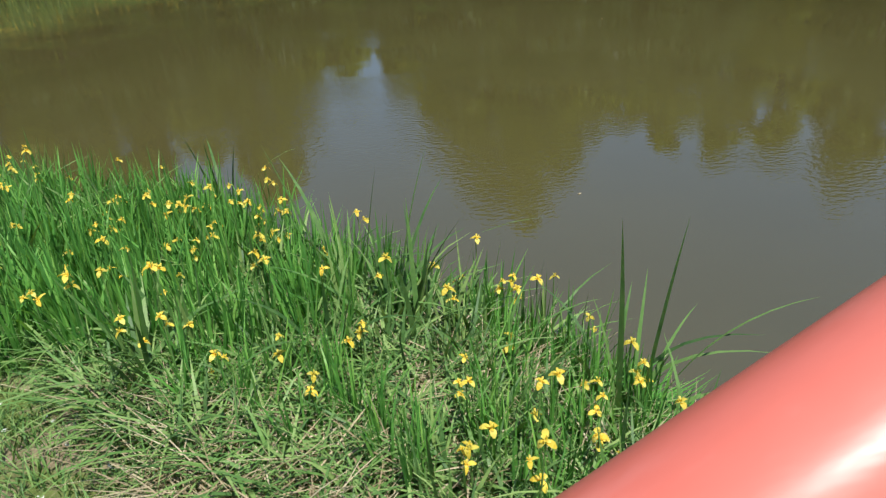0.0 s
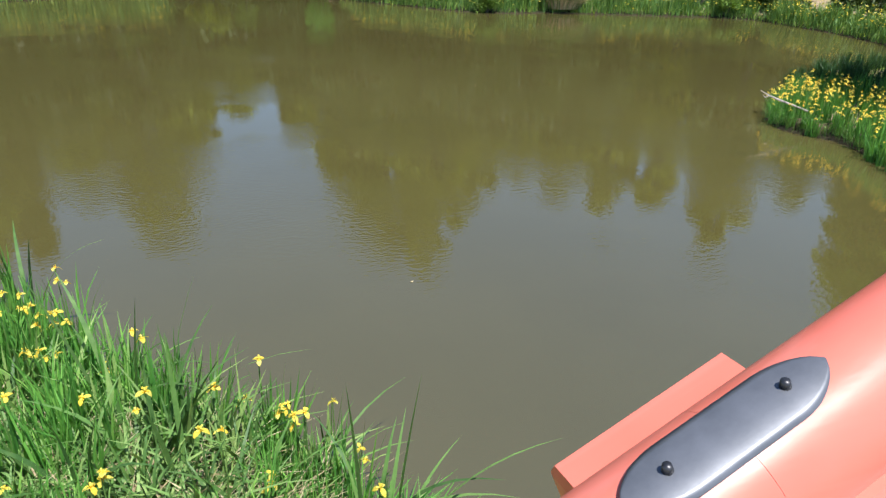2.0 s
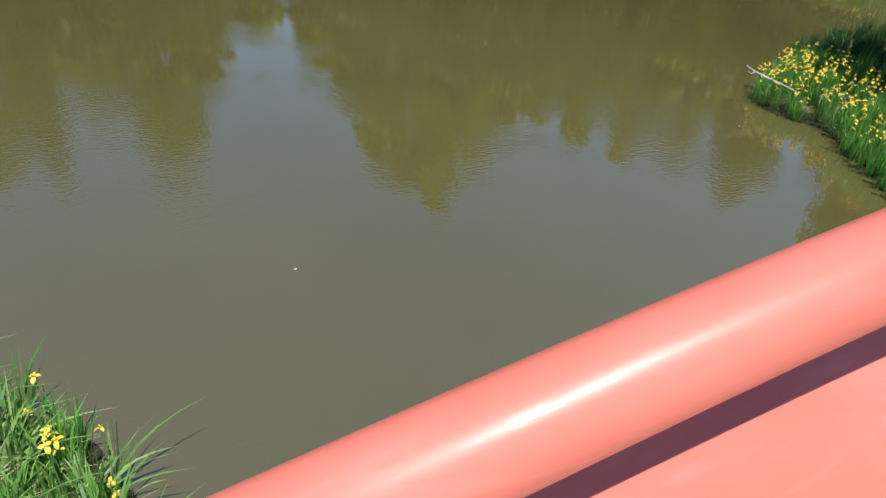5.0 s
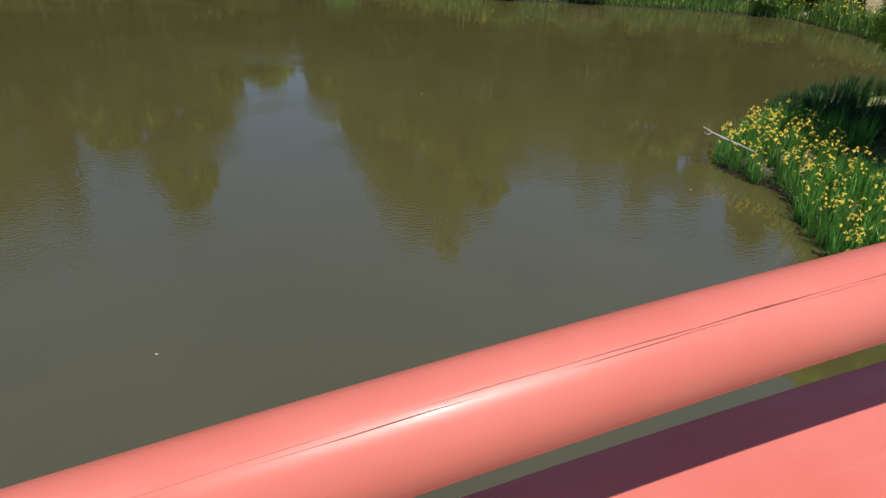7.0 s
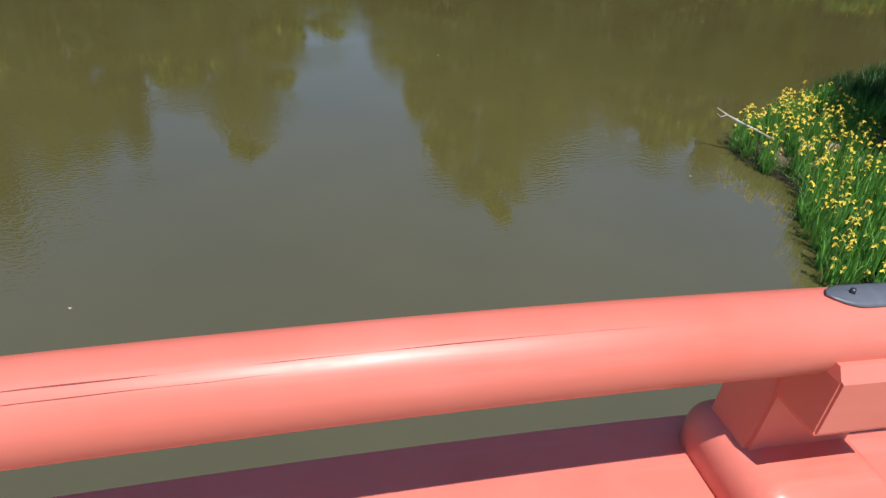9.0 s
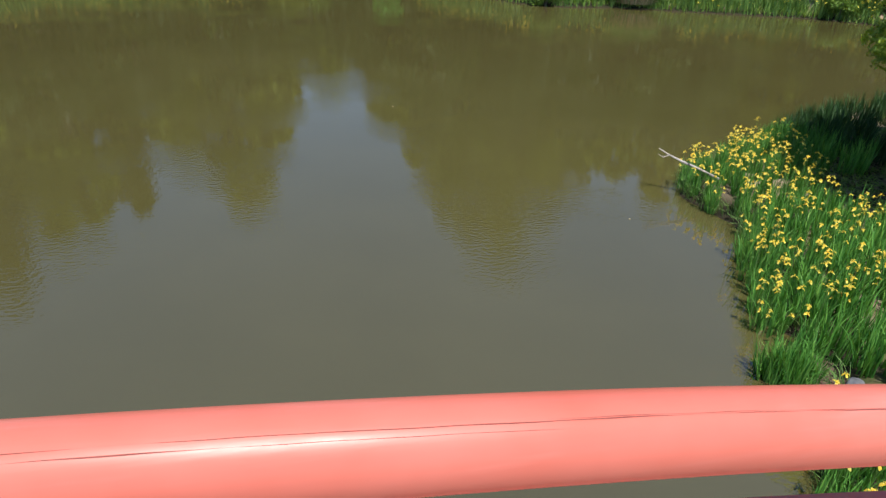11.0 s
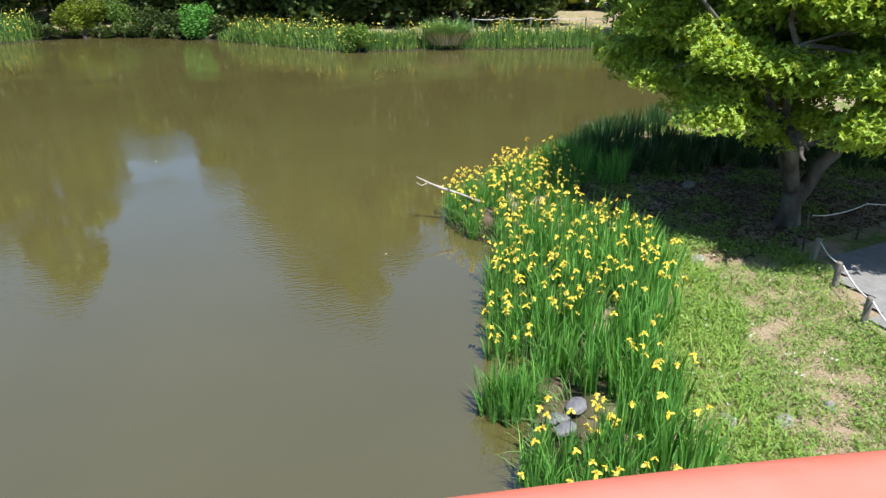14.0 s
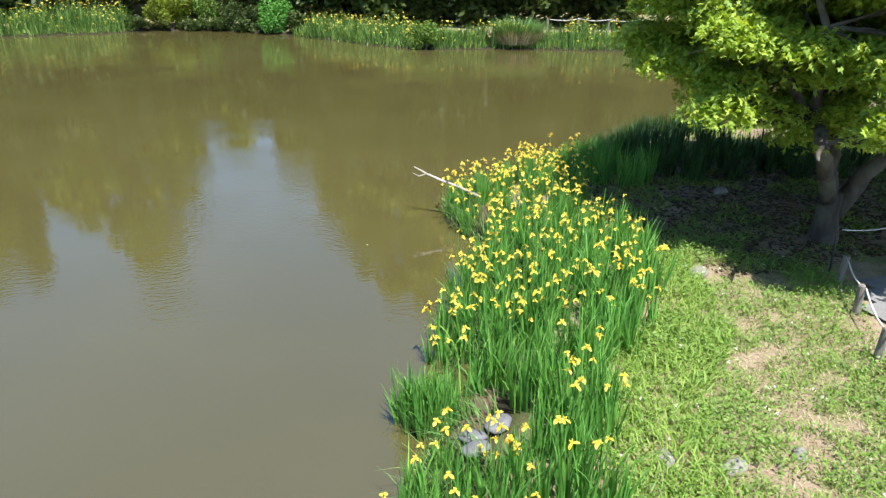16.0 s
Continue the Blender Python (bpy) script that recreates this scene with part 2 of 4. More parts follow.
# ---------------------------------------------------------------- plan
SHORE = [(-3.2, -14), (-3.3, 0), (-3.45, 2.35), (-4.05, 2.95), (-4.4, 3.75), (-5.3, 4.6), (-6.1, 5.9), (-7.1, 6.5), (-8.2, 7.3), (-10, 9),
         (-13, 13), (-16, 20), (-14.5, 28), (-10, 34), (-6.2, 37.4), (-3, 38.4), (-1.5, 39.2), (0.2, 40.4), (2.6, 39.9), (5, 38.6), (6.9, 36.5), (8.8, 33.8), (10.2, 31.5), (11.4, 30.1), (13, 29.3),
         (15.4, 29.3), (18, 28.5), (20.8, 27.6), (24, 26.6), (26, 25), (25, 20), (23.5, 16.5), (20, 14), (17, 13), (14, 12.9), (12, 12.2),
         (9.8, 10.7), (8.4, 9.97), (7.3, 9.3), (6.85, 8.6), (6.95, 8.2), (7.15, 7.46), (6.97, 7.05), (6.36, 5.9), (5.98, 4.96), (6.2, 4.5),
         (5.85, 4.15), (5.42, 3.7), (5.14, 3.4), (4.75, 2.6), (4.3, 0), (4.3, -14)]


def shore_distance(x, y):
    """Distance to the water's edge, above zero on land."""
    pts = np.array(SHORE, float)
    nxt = np.roll(pts, -1, 0)
    q = np.stack([np.asarray(x, float).ravel(), np.asarray(y, float).ravel()], 1)
    best = np.full(len(q), 1e9)
    inside = np.zeros(len(q), bool)
    for (ax, ay), (bx, by) in zip(pts, nxt):
        e = np.array([bx - ax, by - ay])
        w = q - (ax, ay)
        t = np.clip((w @ e) / (e @ e), 0, 1)
        best = np.minimum(best, np.hypot(*(w - t[:, None] * e).T))
        cross = ((ay > q[:, 1]) != (by > q[:, 1])) & (q[:, 0] < (bx - ax) * (q[:, 1] - ay) / (by - ay + 1e-12) + ax)
        inside ^= cross
    return np.where(inside, -best, best).reshape(np.shape(x))


def ground_height(x, y):
    x, y = np.asarray(x, float), np.asarray(y, float)
    d = shore_distance(x, y)
    land = 0.02 + 0.33 * (1 - np.exp(-np.maximum(d, 0) / 0.7)) + 0.012 * np.minimum(np.maximum(d, 0), 40)
    land = land + 0.025 * np.sin(1.7 * x + 0.6) * np.sin(1.3 * y) * np.clip(d, 0, 1) + 0.012 * np.sin(5.1 * x) * np.sin(4.3 * y + 1) * np.clip(d, 0, 1)
    return np.where(d > 0, land, np.maximum(0.02 + d * 0.7, -0.9))


def spaced(a, b, fine0, fine1, fine, coarse):
    left = [fine0 - (fine0 - a) * (k / 14) ** 1.8 for k in range(14, 0, -1)]
    mid = list(np.arange(fine0, fine1, fine))
    right = [fine1 + (b - fine1) * (k / 14) ** 1.8 for k in range(15)]
    return np.array(left + mid + right)


def build_ground():
    gx, gy = spaced(-400, 420, -18, 32, 0.22, 8), spaced(-300, 600, -3, 46, 0.22, 8)
    xx, yy = np.meshgrid(gx, gy)
    zz = ground_height(xx, yy)
    v = np.stack([xx, yy, zz], -1).reshape(-1, 3)
    nx, ny = len(gx), len(gy)
    i = (np.arange(ny - 1)[:, None] * nx + np.arange(nx - 1)[None]).ravel()
    f = np.stack([i, i + 1, i + nx + 1, i + nx], 1)
    ob = mesh_object("ground", v.tolist(), f.tolist(), GROUND, smooth=True)
    tagged(ob, "grassy pond bank with bare dry patches of soil", "ground", kind="structure")
    w = mesh_object("water", [(-16.5, -14, 0), (27, -14, 0), (27, 42, 0), (-16.5, 42, 0)], [(0, 1, 2, 3)], WATER)
    tagged(w, "olive brown murky pond water mirroring trees and sky", "water", kind="structure")


build_ground()


# ---------------------------------------------------------------- bridge
RAIL_Y, RAIL_R, BAY, JOINT0 = 0.3096, 0.0467, 2.441, 0.084


def rail_z(x):
    return 3.7409 + -0.01944 * x + -0.03988 * x * x + 0.000216 * x ** 3


def rail_slope(x):
    return -0.01944 + -0.07977 * x + 0.000649 * x * x


def arch_sweep(x0, x1, y0, y1, lo, hi, n, bevel=0.004):
    """A board that follows the bridge's arch; lo and hi are heights above the rail's axis."""
    items_v, faces = [], []
    c = bevel
    sec = [(y0 + c, lo), (y1 - c, lo), (y1, lo + c), (y1, hi - c), (y1 - c, hi), (y0 + c, hi), (y0, hi - c), (y0, lo + c)]
    for i in range(n + 1):
        x = x0 + (x1 - x0) * i / n
        slope = rail_slope(x)
        k = 1 / math.sqrt(1 + slope * slope)
        for y, h in sec:
            items_v.append((x - slope * k * h, y, rail_z(x) + k * h))
    for i in range(n):
        for k in range(8):
            k2 = (k + 1) % 8
            faces.append((i * 8 + k, (i + 1) * 8 + k, (i + 1) * 8 + k2, i * 8 + k2))
    faces.append(tuple(range(8)))
    faces.append(tuple(range(n * 8 + 7, n * 8 - 1, -1)))
    return items_v, faces


def joint_pose(k):
    x = JOINT0 + BAY * k
    return pose(x, RAIL_Y, rail_z(x), 0, math.degrees(-math.atan(rail_slope(x))), 0)


def build_bridge():
    bridge = thing("arched_bridge", "arched wooden footbridge painted vermilion with a round handrail", "bridge")
    # handrail in lengths that meet at the joints
    for k in range(-3, 3):
        xa, xb = JOINT0 + BAY * k, JOINT0 + BAY * (k + 1)
        n = 24
        pts = [(xa + (xb - xa) * i / n, RAIL_Y, rail_z(xa + (xb - xa) * i / n)) for i in range(n + 1)]
        v, f = tube_data(pts, [RAIL_R] * (n + 1), 40, False)
        mesh_object("handrail", v, f, PAINT, bridge, "round vermilion handrail with fine lengthwise splits", True)
        rng = random.Random(100 + k)
        for c, (a0, off, ln) in enumerate(((0.48, 0.12, 2.2), (0.58, 0.18, 0.75), (0.40, 0.9, 0.6), (0.72, 1.3, 0.5))):
            # fine splits along the grain
            a0 += rng.uniform(-0.05, 0.05)
            x0 = xa + off + rng.uniform(-0.08, 0.08)
            ln = min(ln, xb - 0.05 - x0)
            m = 90
            top, bot = [], []
            for i in range(m + 1):
                x = x0 + ln * i / m
                wob = a0 + 0.05 * noise.noise((x * 2.3, c, k)) + 0.018 * noise.noise((x * 17, c, k))
                wd = (0.0019 if c == 0 else 0.0010) * math.sin(math.pi * (i + 0.5) / (m + 1)) * max(0.04, 0.4 + 1.5 * noise.noise((x * 9, 3 + c, k))) / RAIL_R
                for lst, a in ((top, wob + wd / 2), (bot, wob - wd / 2)):
                    r = RAIL_R + 0.0004
                    lst.append((x, RAIL_Y - r * math.sin(a), rail_z(x) + r * math.cos(a)))
            mesh_object("split", top + bot, [(i, i + 1, m + 2 + i, m + 1 + i) for i in range(m)], CRACK, bridge)
    # raised ridges of old paint along the first length
    for c, (a0, x0, ln) in enumerate(((0.10, -6.0, 1.15), (0.34, -6.1, 1.25), (0.44, -5.9, 1.02), (0.72, -5.7, 0.85))):
        m, top, bot = 60, [], []
        for i in range(m + 1):
            x = x0 + ln * i / m
            a = a0 + 0.04 * noise.noise((x * 1.7, c, 9)) + 0.012 * noise.noise((x * 14, c, 9))
            wd = 0.0034 * math.sin(math.pi * (i + 0.5) / (m + 1)) * max(0.15, 0.8 + 0.9 * noise.noise((x * 7, c, 5))) / RAIL_R
            for lst, q, r in ((top, a + wd / 2, RAIL_R + 0.0002), (bot, a - wd / 2, RAIL_R + 0.0012)):
                lst.append((x, RAIL_Y - r * math.sin(q), rail_z(x) + r * math.cos(q)))
        mesh_object("paint_ridge", top + bot, [(i, i + 1, m + 2 + i, m + 1 + i) for i in range(m)], PALE_PAINT, bridge)
    # wide lower beam
    for k in range(-3, 3):
        xa, xb = JOINT0 + BAY * k + 0.001, JOINT0 + BAY * (k + 1) - 0.001
        v, f = arch_sweep(xa, xb, BEAM_Y0, BEAM_Y1, BEAM_TOP - 0.09, BEAM_TOP, 16)
        mesh_object("lower_beam", v, f, PAINT, bridge, "flat-topped vermilion beam below the handrail")
        v, f = arch_sweep(xa, xb, RAIL_Y - 0.05, RAIL_Y + 0.05, -0.90, -0.78, 16)
        mesh_object("foot_beam", v, f, PAINT, bridge)
    for k in range(-2, 3):
        m = joint_pose(k)
        # steel strap over the joint, with two bolts
        v, f = strap_data()
        o = mesh_object("joint_plate", v, f, STEEL, bridge, "dark steel cover plate with two bolts", True)
        o.matrix_basis = m
        for sx in (-1, 1):
            bm = bmesh.new()
            bmesh.ops.create_cone(bm, cap_ends=True, segments=12, radius1=0.0036, radius2=0.0028, depth=0.005, matrix=pose(sx * 0.0445, 0.0, RAIL_R + 0.0055))
            b = part("bolt", bm, BOLT, o, "", True)
        # saddle that carries the rail
        bm = bmesh.new()
        rings = []
        for z, hx, ya, yb in ((-0.102, 0.070, -0.060, 0.080), (-0.094, 0.074, -0.064, 0.086), (-0.020, 0.078, -0.065, 0.088), (-0.005, 0.076, -0.052, 0.080)):
            rings.append([bm.verts.new((x, y, z)) for x, y in ((-hx, ya), (hx, ya), (hx, yb), (-hx, yb))])
        for r0, r1 in zip(rings, rings[1:]):
            for a in range(4):
                b = (a + 1) % 4
                bm.faces.new((r0[a], r0[b], r1[b], r1[a]))
        bm.faces.new(rings[0][::-1])
        bm.faces.new(rings[-1])
        bmesh.ops.bevel(bm, geom=[e for e in bm.edges if abs(e.verts[0].co.z - e.verts[1].co.z) > 0.03], offset=0.003, segments=2, affect="EDGES")
        s = part("saddle_block", bm, PAINT, bridge, "trapezoid vermilion block under the rail")
        s.matrix_basis = m
        # short strut between the beam and the block, with a pillowed collar at its foot
        o = part("strut", box_bm(-0.079, 0.077, -0.002, 0.078, -0.205, -0.060, 0.005), PAINT, bridge)
        o.matrix_basis = m
        bm = box_bm(-0.104, 0.100, -0.094, 0.108, BEAM_TOP - 0.03, -0.190, 0)
        top = [e for e in bm.edges if min(v.co.z for v in e.verts) > -0.2]
        side = [e for e in bm.edges if abs(e.verts[0].co.z - e.verts[1].co.z) > 0.02]
        bmesh.ops.bevel(bm, geom=top + side, offset=0.042, segments=6, affect="EDGES", profile=0.5)
        o = part("collar", bm, PAINT, bridge, "rounded vermilion collar where the strut meets the beam", True)
        o.matrix_basis = m
        # post down to the deck
        x = JOINT0 + BAY * k
        p = part("post", box_bm(-0.07, 0.07, -0.07, 0.07, -0.95, BEAM_TOP - 0.0895, 0.006), PAINT, bridge)
        p.matrix_basis = pose(x, RAIL_Y, rail_z(x))
    for i, (y0, y1) in enumerate(((-2.0, -1.8), (RAIL_Y - 0.05, RAIL_Y + 0.15))):
        v, f = arch_sweep(-9.4, 9.0, y0, y1, -1.24, -0.98, 50)
        mesh_object("girder", v, f, PAINT, bridge)
    for x in (-3.6, -1.2, 1.2, 3.6):
        for y in (-1.9, RAIL_Y + 0.05):
            p = part("pier", box_bm(x - 0.12, x + 0.12, y - 0.085, y + 0.085, -1.0, rail_z(x) - 1.2, 0.01), CONCRETE, bridge)


def strap_data():
    """Boat-shaped plate bent over the top of the rail."""
    verts, faces = [], []
    L, W, n, mrow = 0.077, 0.41, 36, 8
    r0, r1 = RAIL_R + 0.0004, RAIL_R + 0.0034
    for r in (r0, r1):
        for i in range(n + 1):
            x = -L + 2 * L * i / n
            q = min(1.0, (L - abs(x)) / 0.040)
            w = W * (1 - (1 - q) ** 2) ** 0.8 * 0.97 + 0.015
            for j in range(mrow + 1):
                a = -w + 2 * w * j / mrow
                verts.append((x, r * math.sin(a), r * math.cos(a)))
    s = (n + 1) * (mrow + 1)
    for i in range(n):
        for j in range(mrow):
            a = i * (mrow + 1) + j
            faces.append((s + a, s + a + mrow + 1, s + a + mrow + 2, s + a + 1))
            faces.append((a, a + 1, a + mrow + 2, a + mrow + 1))
    for i in range(n):
        for j in (0, mrow):
            a, b = i * (mrow + 1) + j, (i + 1) * (mrow + 1) + j
            faces.append((a, b, s + b, s + a) if j == 0 else (b, a, s + a, s + b))
    for i in (0, n):
        for j in range(mrow):
            a = i * (mrow + 1) + j
            faces.append((a, s + a, s + a + 1, a + 1) if i == 0 else (a + 1, s + a + 1, s + a, a))
    return verts, faces


BEAM_TOP, BEAM_Y0, BEAM_Y1 = -0.26, 0.222, 0.436
build_bridge()


def build_deck():
    deck = thing("bridge_deck", "arched deck of worn brown planks across the bridge", "deck")
    v, f = arch_sweep(-9.4, 9.0, -2.0, RAIL_Y - 0.06, -1.0, -0.972, 60)
    mesh_object("underboard", v, f, PLANK, deck)
    x, shared = -9.2, None
    while x < 8.8:
        slope = rail_slope(x)
        w = 0.18 * math.cos(math.atan(slope))
        ang = math.degrees(-math.atan(slope))
        if shared is None:
            o = part("plank", box_bm(-0.088, 0.088, -2.05, 0.30, -0.04, 0.0, 0.004), PLANK, deck)
            shared = o.data
        else:
            o = new("plank", shared)
            o.parent = deck
        xm = x + w / 2
        o.matrix_basis = pose(xm, 0, rail_z(xm) - 0.93, 0, ang, 0)
        x += w


build_deck()


# ---------------------------------------------------------------- irises
def petal(length, width, rise, fall, heading, n=4):
    v, f = [], []
    d = Vector((math.cos(heading), math.sin(heading), 0))
    s = Vector((-math.sin(heading), math.cos(heading), 0))
    for i in range(n + 1):
        t = i / n
        c = d * (length * t) + Vector((0, 0, rise * math.sin(min(1, t * 1.3) * math.pi * 0.5) - fall * t ** 2.2))
        w = width * (0.25 + 1.6 * t * (1.15 - t) * 1.3) if i < n else width * 0.25
        v += [c - s * w / 2, c + s * w / 2]
    for i in range(n):
        f.append((2 * i, 2 * i + 1, 2 * i + 3, 2 * i + 2))
    return v, f


def flower_data(seed):
    r = random.Random(seed)
    items = []
    a0 = r.uniform(0, 6)
    for k in range(3):
        items.append(petal(0.052 * r.uniform(0.8, 1.15), 0.036, 0.014, 0.030 * r.uniform(0.6, 1.4), a0 + k * 2.094))
        items.append(petal(0.020, 0.014, 0.032, 0.002, a0 + 1.047 + k * 2.094, 3))
        items.append(petal(0.028, 0.020, 0.016, 0.006, a0 + k * 2.094, 3))
    return join_data(items)


FLOWERS = []
for s in range(4):
    o = mesh_object("flower", *flower_data(s), PETAL)
    FLOWERS.append(o.data)
    bpy.data.objects.remove(o)


def fan_meshes(count, n_range, h_range, w_range, lean, droop, material, segs, seed):
    """Fans of sword leaves that rise from one root, in a few shapes."""
    made = []
    for k in range(count):
        rng = np.random.RandomState(seed * 50 + k)
        n = rng.randint(*n_range)
        side = rng.choice([-1, 1], n)
        off = rng.uniform(0, 0.05, n) * side
        b = np.stack([off, rng.normal(0, 0.018, n), np.zeros(n) - 0.04], 1)
        head = np.where(side > 0, 0.0, np.pi) + rng.normal(0, 0.45, n)
        h = rng.uniform(*h_range, n)
        v, f = blades(rng, b, h, rng.uniform(*w_range, n), rng.uniform(*lean, n), rng.uniform(*droop, n) * (rng.uniform(0, 1, n) < 0.7), segs, head)
        o = mesh_object("leaf_fan", v, f, material)
        made.append(o.data)
        bpy.data.objects.remove(o)
    return made


IRIS_MESHES = fan_meshes(12, (11, 16), (0.36, 0.80), (0.014, 0.026), (0.01, 0.18), (0.0, 0.42), IRIS_LEAF, 4, 1)
# iris fans with the shade put into the leaf colour
SHADE_MESHES = fan_meshes(8, (9, 14), (0.36, 0.80), (0.014, 0.024), (0.02, 0.24), (0.0, 0.5), SHADED_LEAF, 4, 3)
LOOSE_MESHES = fan_meshes(10, (7, 10), (0.35, 0.85), (0.020, 0.040), (0.04, 0.36), (0.2, 1.2), REED_LEAF, 6, 2)
STEM = {}


def stem_mesh(h):
    key = round(h, 2)
    if key not in STEM:
        v, f = tube_data([(0, 0, 0), (0.01, 0, h * 0.5), (0, 0.005, h)], [0.005, 0.0045, 0.003], 5)
        o = mesh_object("stem", v, f, REED_LEAF)
        STEM[key] = o.data
        bpy.data.objects.remove(o)
    return STEM[key]


def iris_plant(x, y, rng, flowers, meshes=None, scale=1.0, label="yellow flag iris clump with sword leaves at the water's edge", group="irises on the bank", flower_h=(0.46, 0.80)):
    z = max(-0.06, float(ground_height(np.array([x]), np.array([y]))[0]))
    base = thing("iris_plant", label, "iris plant", group, pose(x, y, z, 0, 0, rng.uniform(0, 360)))
    for k in range(9):
        fan = new("leaf_fan", rng.choice(meshes or IRIS_MESHES))
        fan.parent = base
        a, r = k * 0.698 + rng.uniform(-0.4, 0.4), rng.uniform(0.04, 0.23) * scale
        fan.location = (r * math.cos(a), r * math.sin(a), 0)
        w = scale * rng.uniform(0.9, 1.1)
        fan.scale = (w, w, scale * rng.uniform(0.8, 1.14))
        fan.rotation_euler = (rng.uniform(-0.12, 0.12), rng.uniform(-0.12, 0.12), rng.uniform(0, 6.28))
    for k in range(flowers):
        h = rng.uniform(*flower_h) * (0.5 + 0.5 * scale)
        px, py = rng.uniform(-0.18, 0.18), rng.uniform(-0.18, 0.18)
        st = new("flower_stem", stem_mesh(h))
        st.parent = base
        st.location = (px, py, -0.02)
        for q in range(1 + int(rng.random() * 2.5)):
            fl = new("flower", rng.choice(FLOWERS))
            fl.parent = base
            fl.location = (px + q * rng.uniform(-0.06, 0.06), py + q * rng.uniform(-0.06, 0.06), h - 0.025 - q * rng.uniform(0.03, 0.09))
            fl.rotation_euler = (rng.uniform(-0.4, 0.4), rng.uniform(-0.4, 0.4), rng.uniform(0, 6.28))
            fs = rng.uniform(0.52, 0.9)
            fl.scale = (fs, fs, fs)
    return base


def in_poly(x, y, poly):
    inside = False
    for (ax, ay), (bx, by) in zip(poly, poly[1:] + poly[:1]):
        if (ay > y) != (by > y) and x < (bx - ax) * (y - ay) / (by - ay) + ax:
            inside = not inside
    return inside


def scatter(poly, gap, seed):
    """Places at least gap apart inside a polygon."""
    rng = random.Random(seed)
    x0, x1 = min(p[0] for p in poly), max(p[0] for p in poly)
    y0, y1 = min(p[1] for p in poly), max(p[1] for p in poly)
    got = []
    tries = int((x1 - x0) * (y1 - y0) / gap ** 2 * 14)
    for _ in range(tries):
        x, y = rng.uniform(x0, x1), rng.uniform(y0, y1)
        if in_poly(x, y, poly) and all((x - a) ** 2 + (y - b) ** 2 > gap * gap for a, b in got):
            got.append((x, y))
    return got


RIGHT_IRIS = [(12.2, 12.35), (12, 12.3), (9.8, 10.75), (8.4, 10.0), (7.28, 9.27), (6.82, 8.62), (6.9, 8.2), (7.1, 7.46), (6.9, 7.05), (6.30, 5.9), (5.8, 5.2), (5.78, 4.85), (6.0, 4.6), (6.05, 4.2),
              (5.85, 3.55), (5.42, 3.5), (4.98, 3.3), (4.6, 2.6), (4.35, 1.6), (5.8, 1.6), (6.15, 2.7), (6.5, 3.4), (7.05, 4.2), (7.85, 4.8), (8.4, 6.1), (8.3, 7.1), (9.0, 8.65), (11.2, 10.6), (12.2, 11.2)]

BACK_IRIS = [(9.3, 8.7), (11.3, 10.6), (12.6, 10.4), (14.0, 9.0), (16.0, 7.4), (15.2, 6.7), (13.3, 7.7), (11.9, 8.4), (10.4, 8.4), (9.6, 8.1)]


def build_right_irises():
    rng = random.Random(5)
    for x, y in scatter(RIGHT_IRIS, 0.283, 11):
        if (x - 5.74) ** 2 + (y - 3.78) ** 2 < 0.35 ** 2:
            continue
        low = (x - 5.55) ** 2 + (y - 3.5) ** 2 < 0.36 ** 2
        dens = 1.1 if y > 4.6 else 0.42
        if x > 9.1:
            dens = 0.12 if x < 9.8 else 0.0
        dens *= 1 + 1.3 * noise.noise((x * 1.1, y * 1.1, 2.0))
        n = sum(rng.random() < dens * 0.64 for _ in range(6))
        # beyond x 10.6 the darker leaf colour stands for shade
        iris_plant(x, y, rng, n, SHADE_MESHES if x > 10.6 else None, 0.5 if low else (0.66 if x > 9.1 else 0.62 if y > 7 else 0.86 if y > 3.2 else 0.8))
    # tall plants along the back of the peninsula, past flowering, some in shade-darkened leaves
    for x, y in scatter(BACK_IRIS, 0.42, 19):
        iris_plant(x, y, rng, 0, SHADE_MESHES if x > 10.3 else None, 0.86, "iris clump without flowers behind the maple, leaf colour darkened for shade" if x > 10.3 else "tall iris clump without flowers behind the maple")
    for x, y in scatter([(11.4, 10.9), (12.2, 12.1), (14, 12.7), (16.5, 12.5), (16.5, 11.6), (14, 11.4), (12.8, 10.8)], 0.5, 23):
        iris_plant(x, y, rng, 0, SHADE_MESHES, 0.8, "iris clump without flowers behind the maple, leaf colour darkened for shade")
    # separate tuft standing in the water
    for dx, dy in ((0, 0), (0.14, 0.1), (-0.13, 0.07), (0.05, -0.13), (0.17, -0.06), (-0.08, 0.17)):
        iris_plant(5.39 + 0.75 * dx, 4.16 + 0.75 * dy, rng, 0, scale=0.82, label="small iris tuft standing alone in shallow water")


build_right_irises()

LEFT_IRIS = [(-4.25, 1.7), (-4.2, 2.4), (-4.25, 2.95), (-4.68, 3.7), (-5.5, 4.5), (-6.25, 5.8), (-7.15, 6.4), (-8.2, 7.2), (-10, 8.9), (-11.5, 8.2), (-9.6, 5.9), (-7.9, 4.5), (-6.7, 3.6), (-5.8, 2.7), (-5.1, 1.7)]


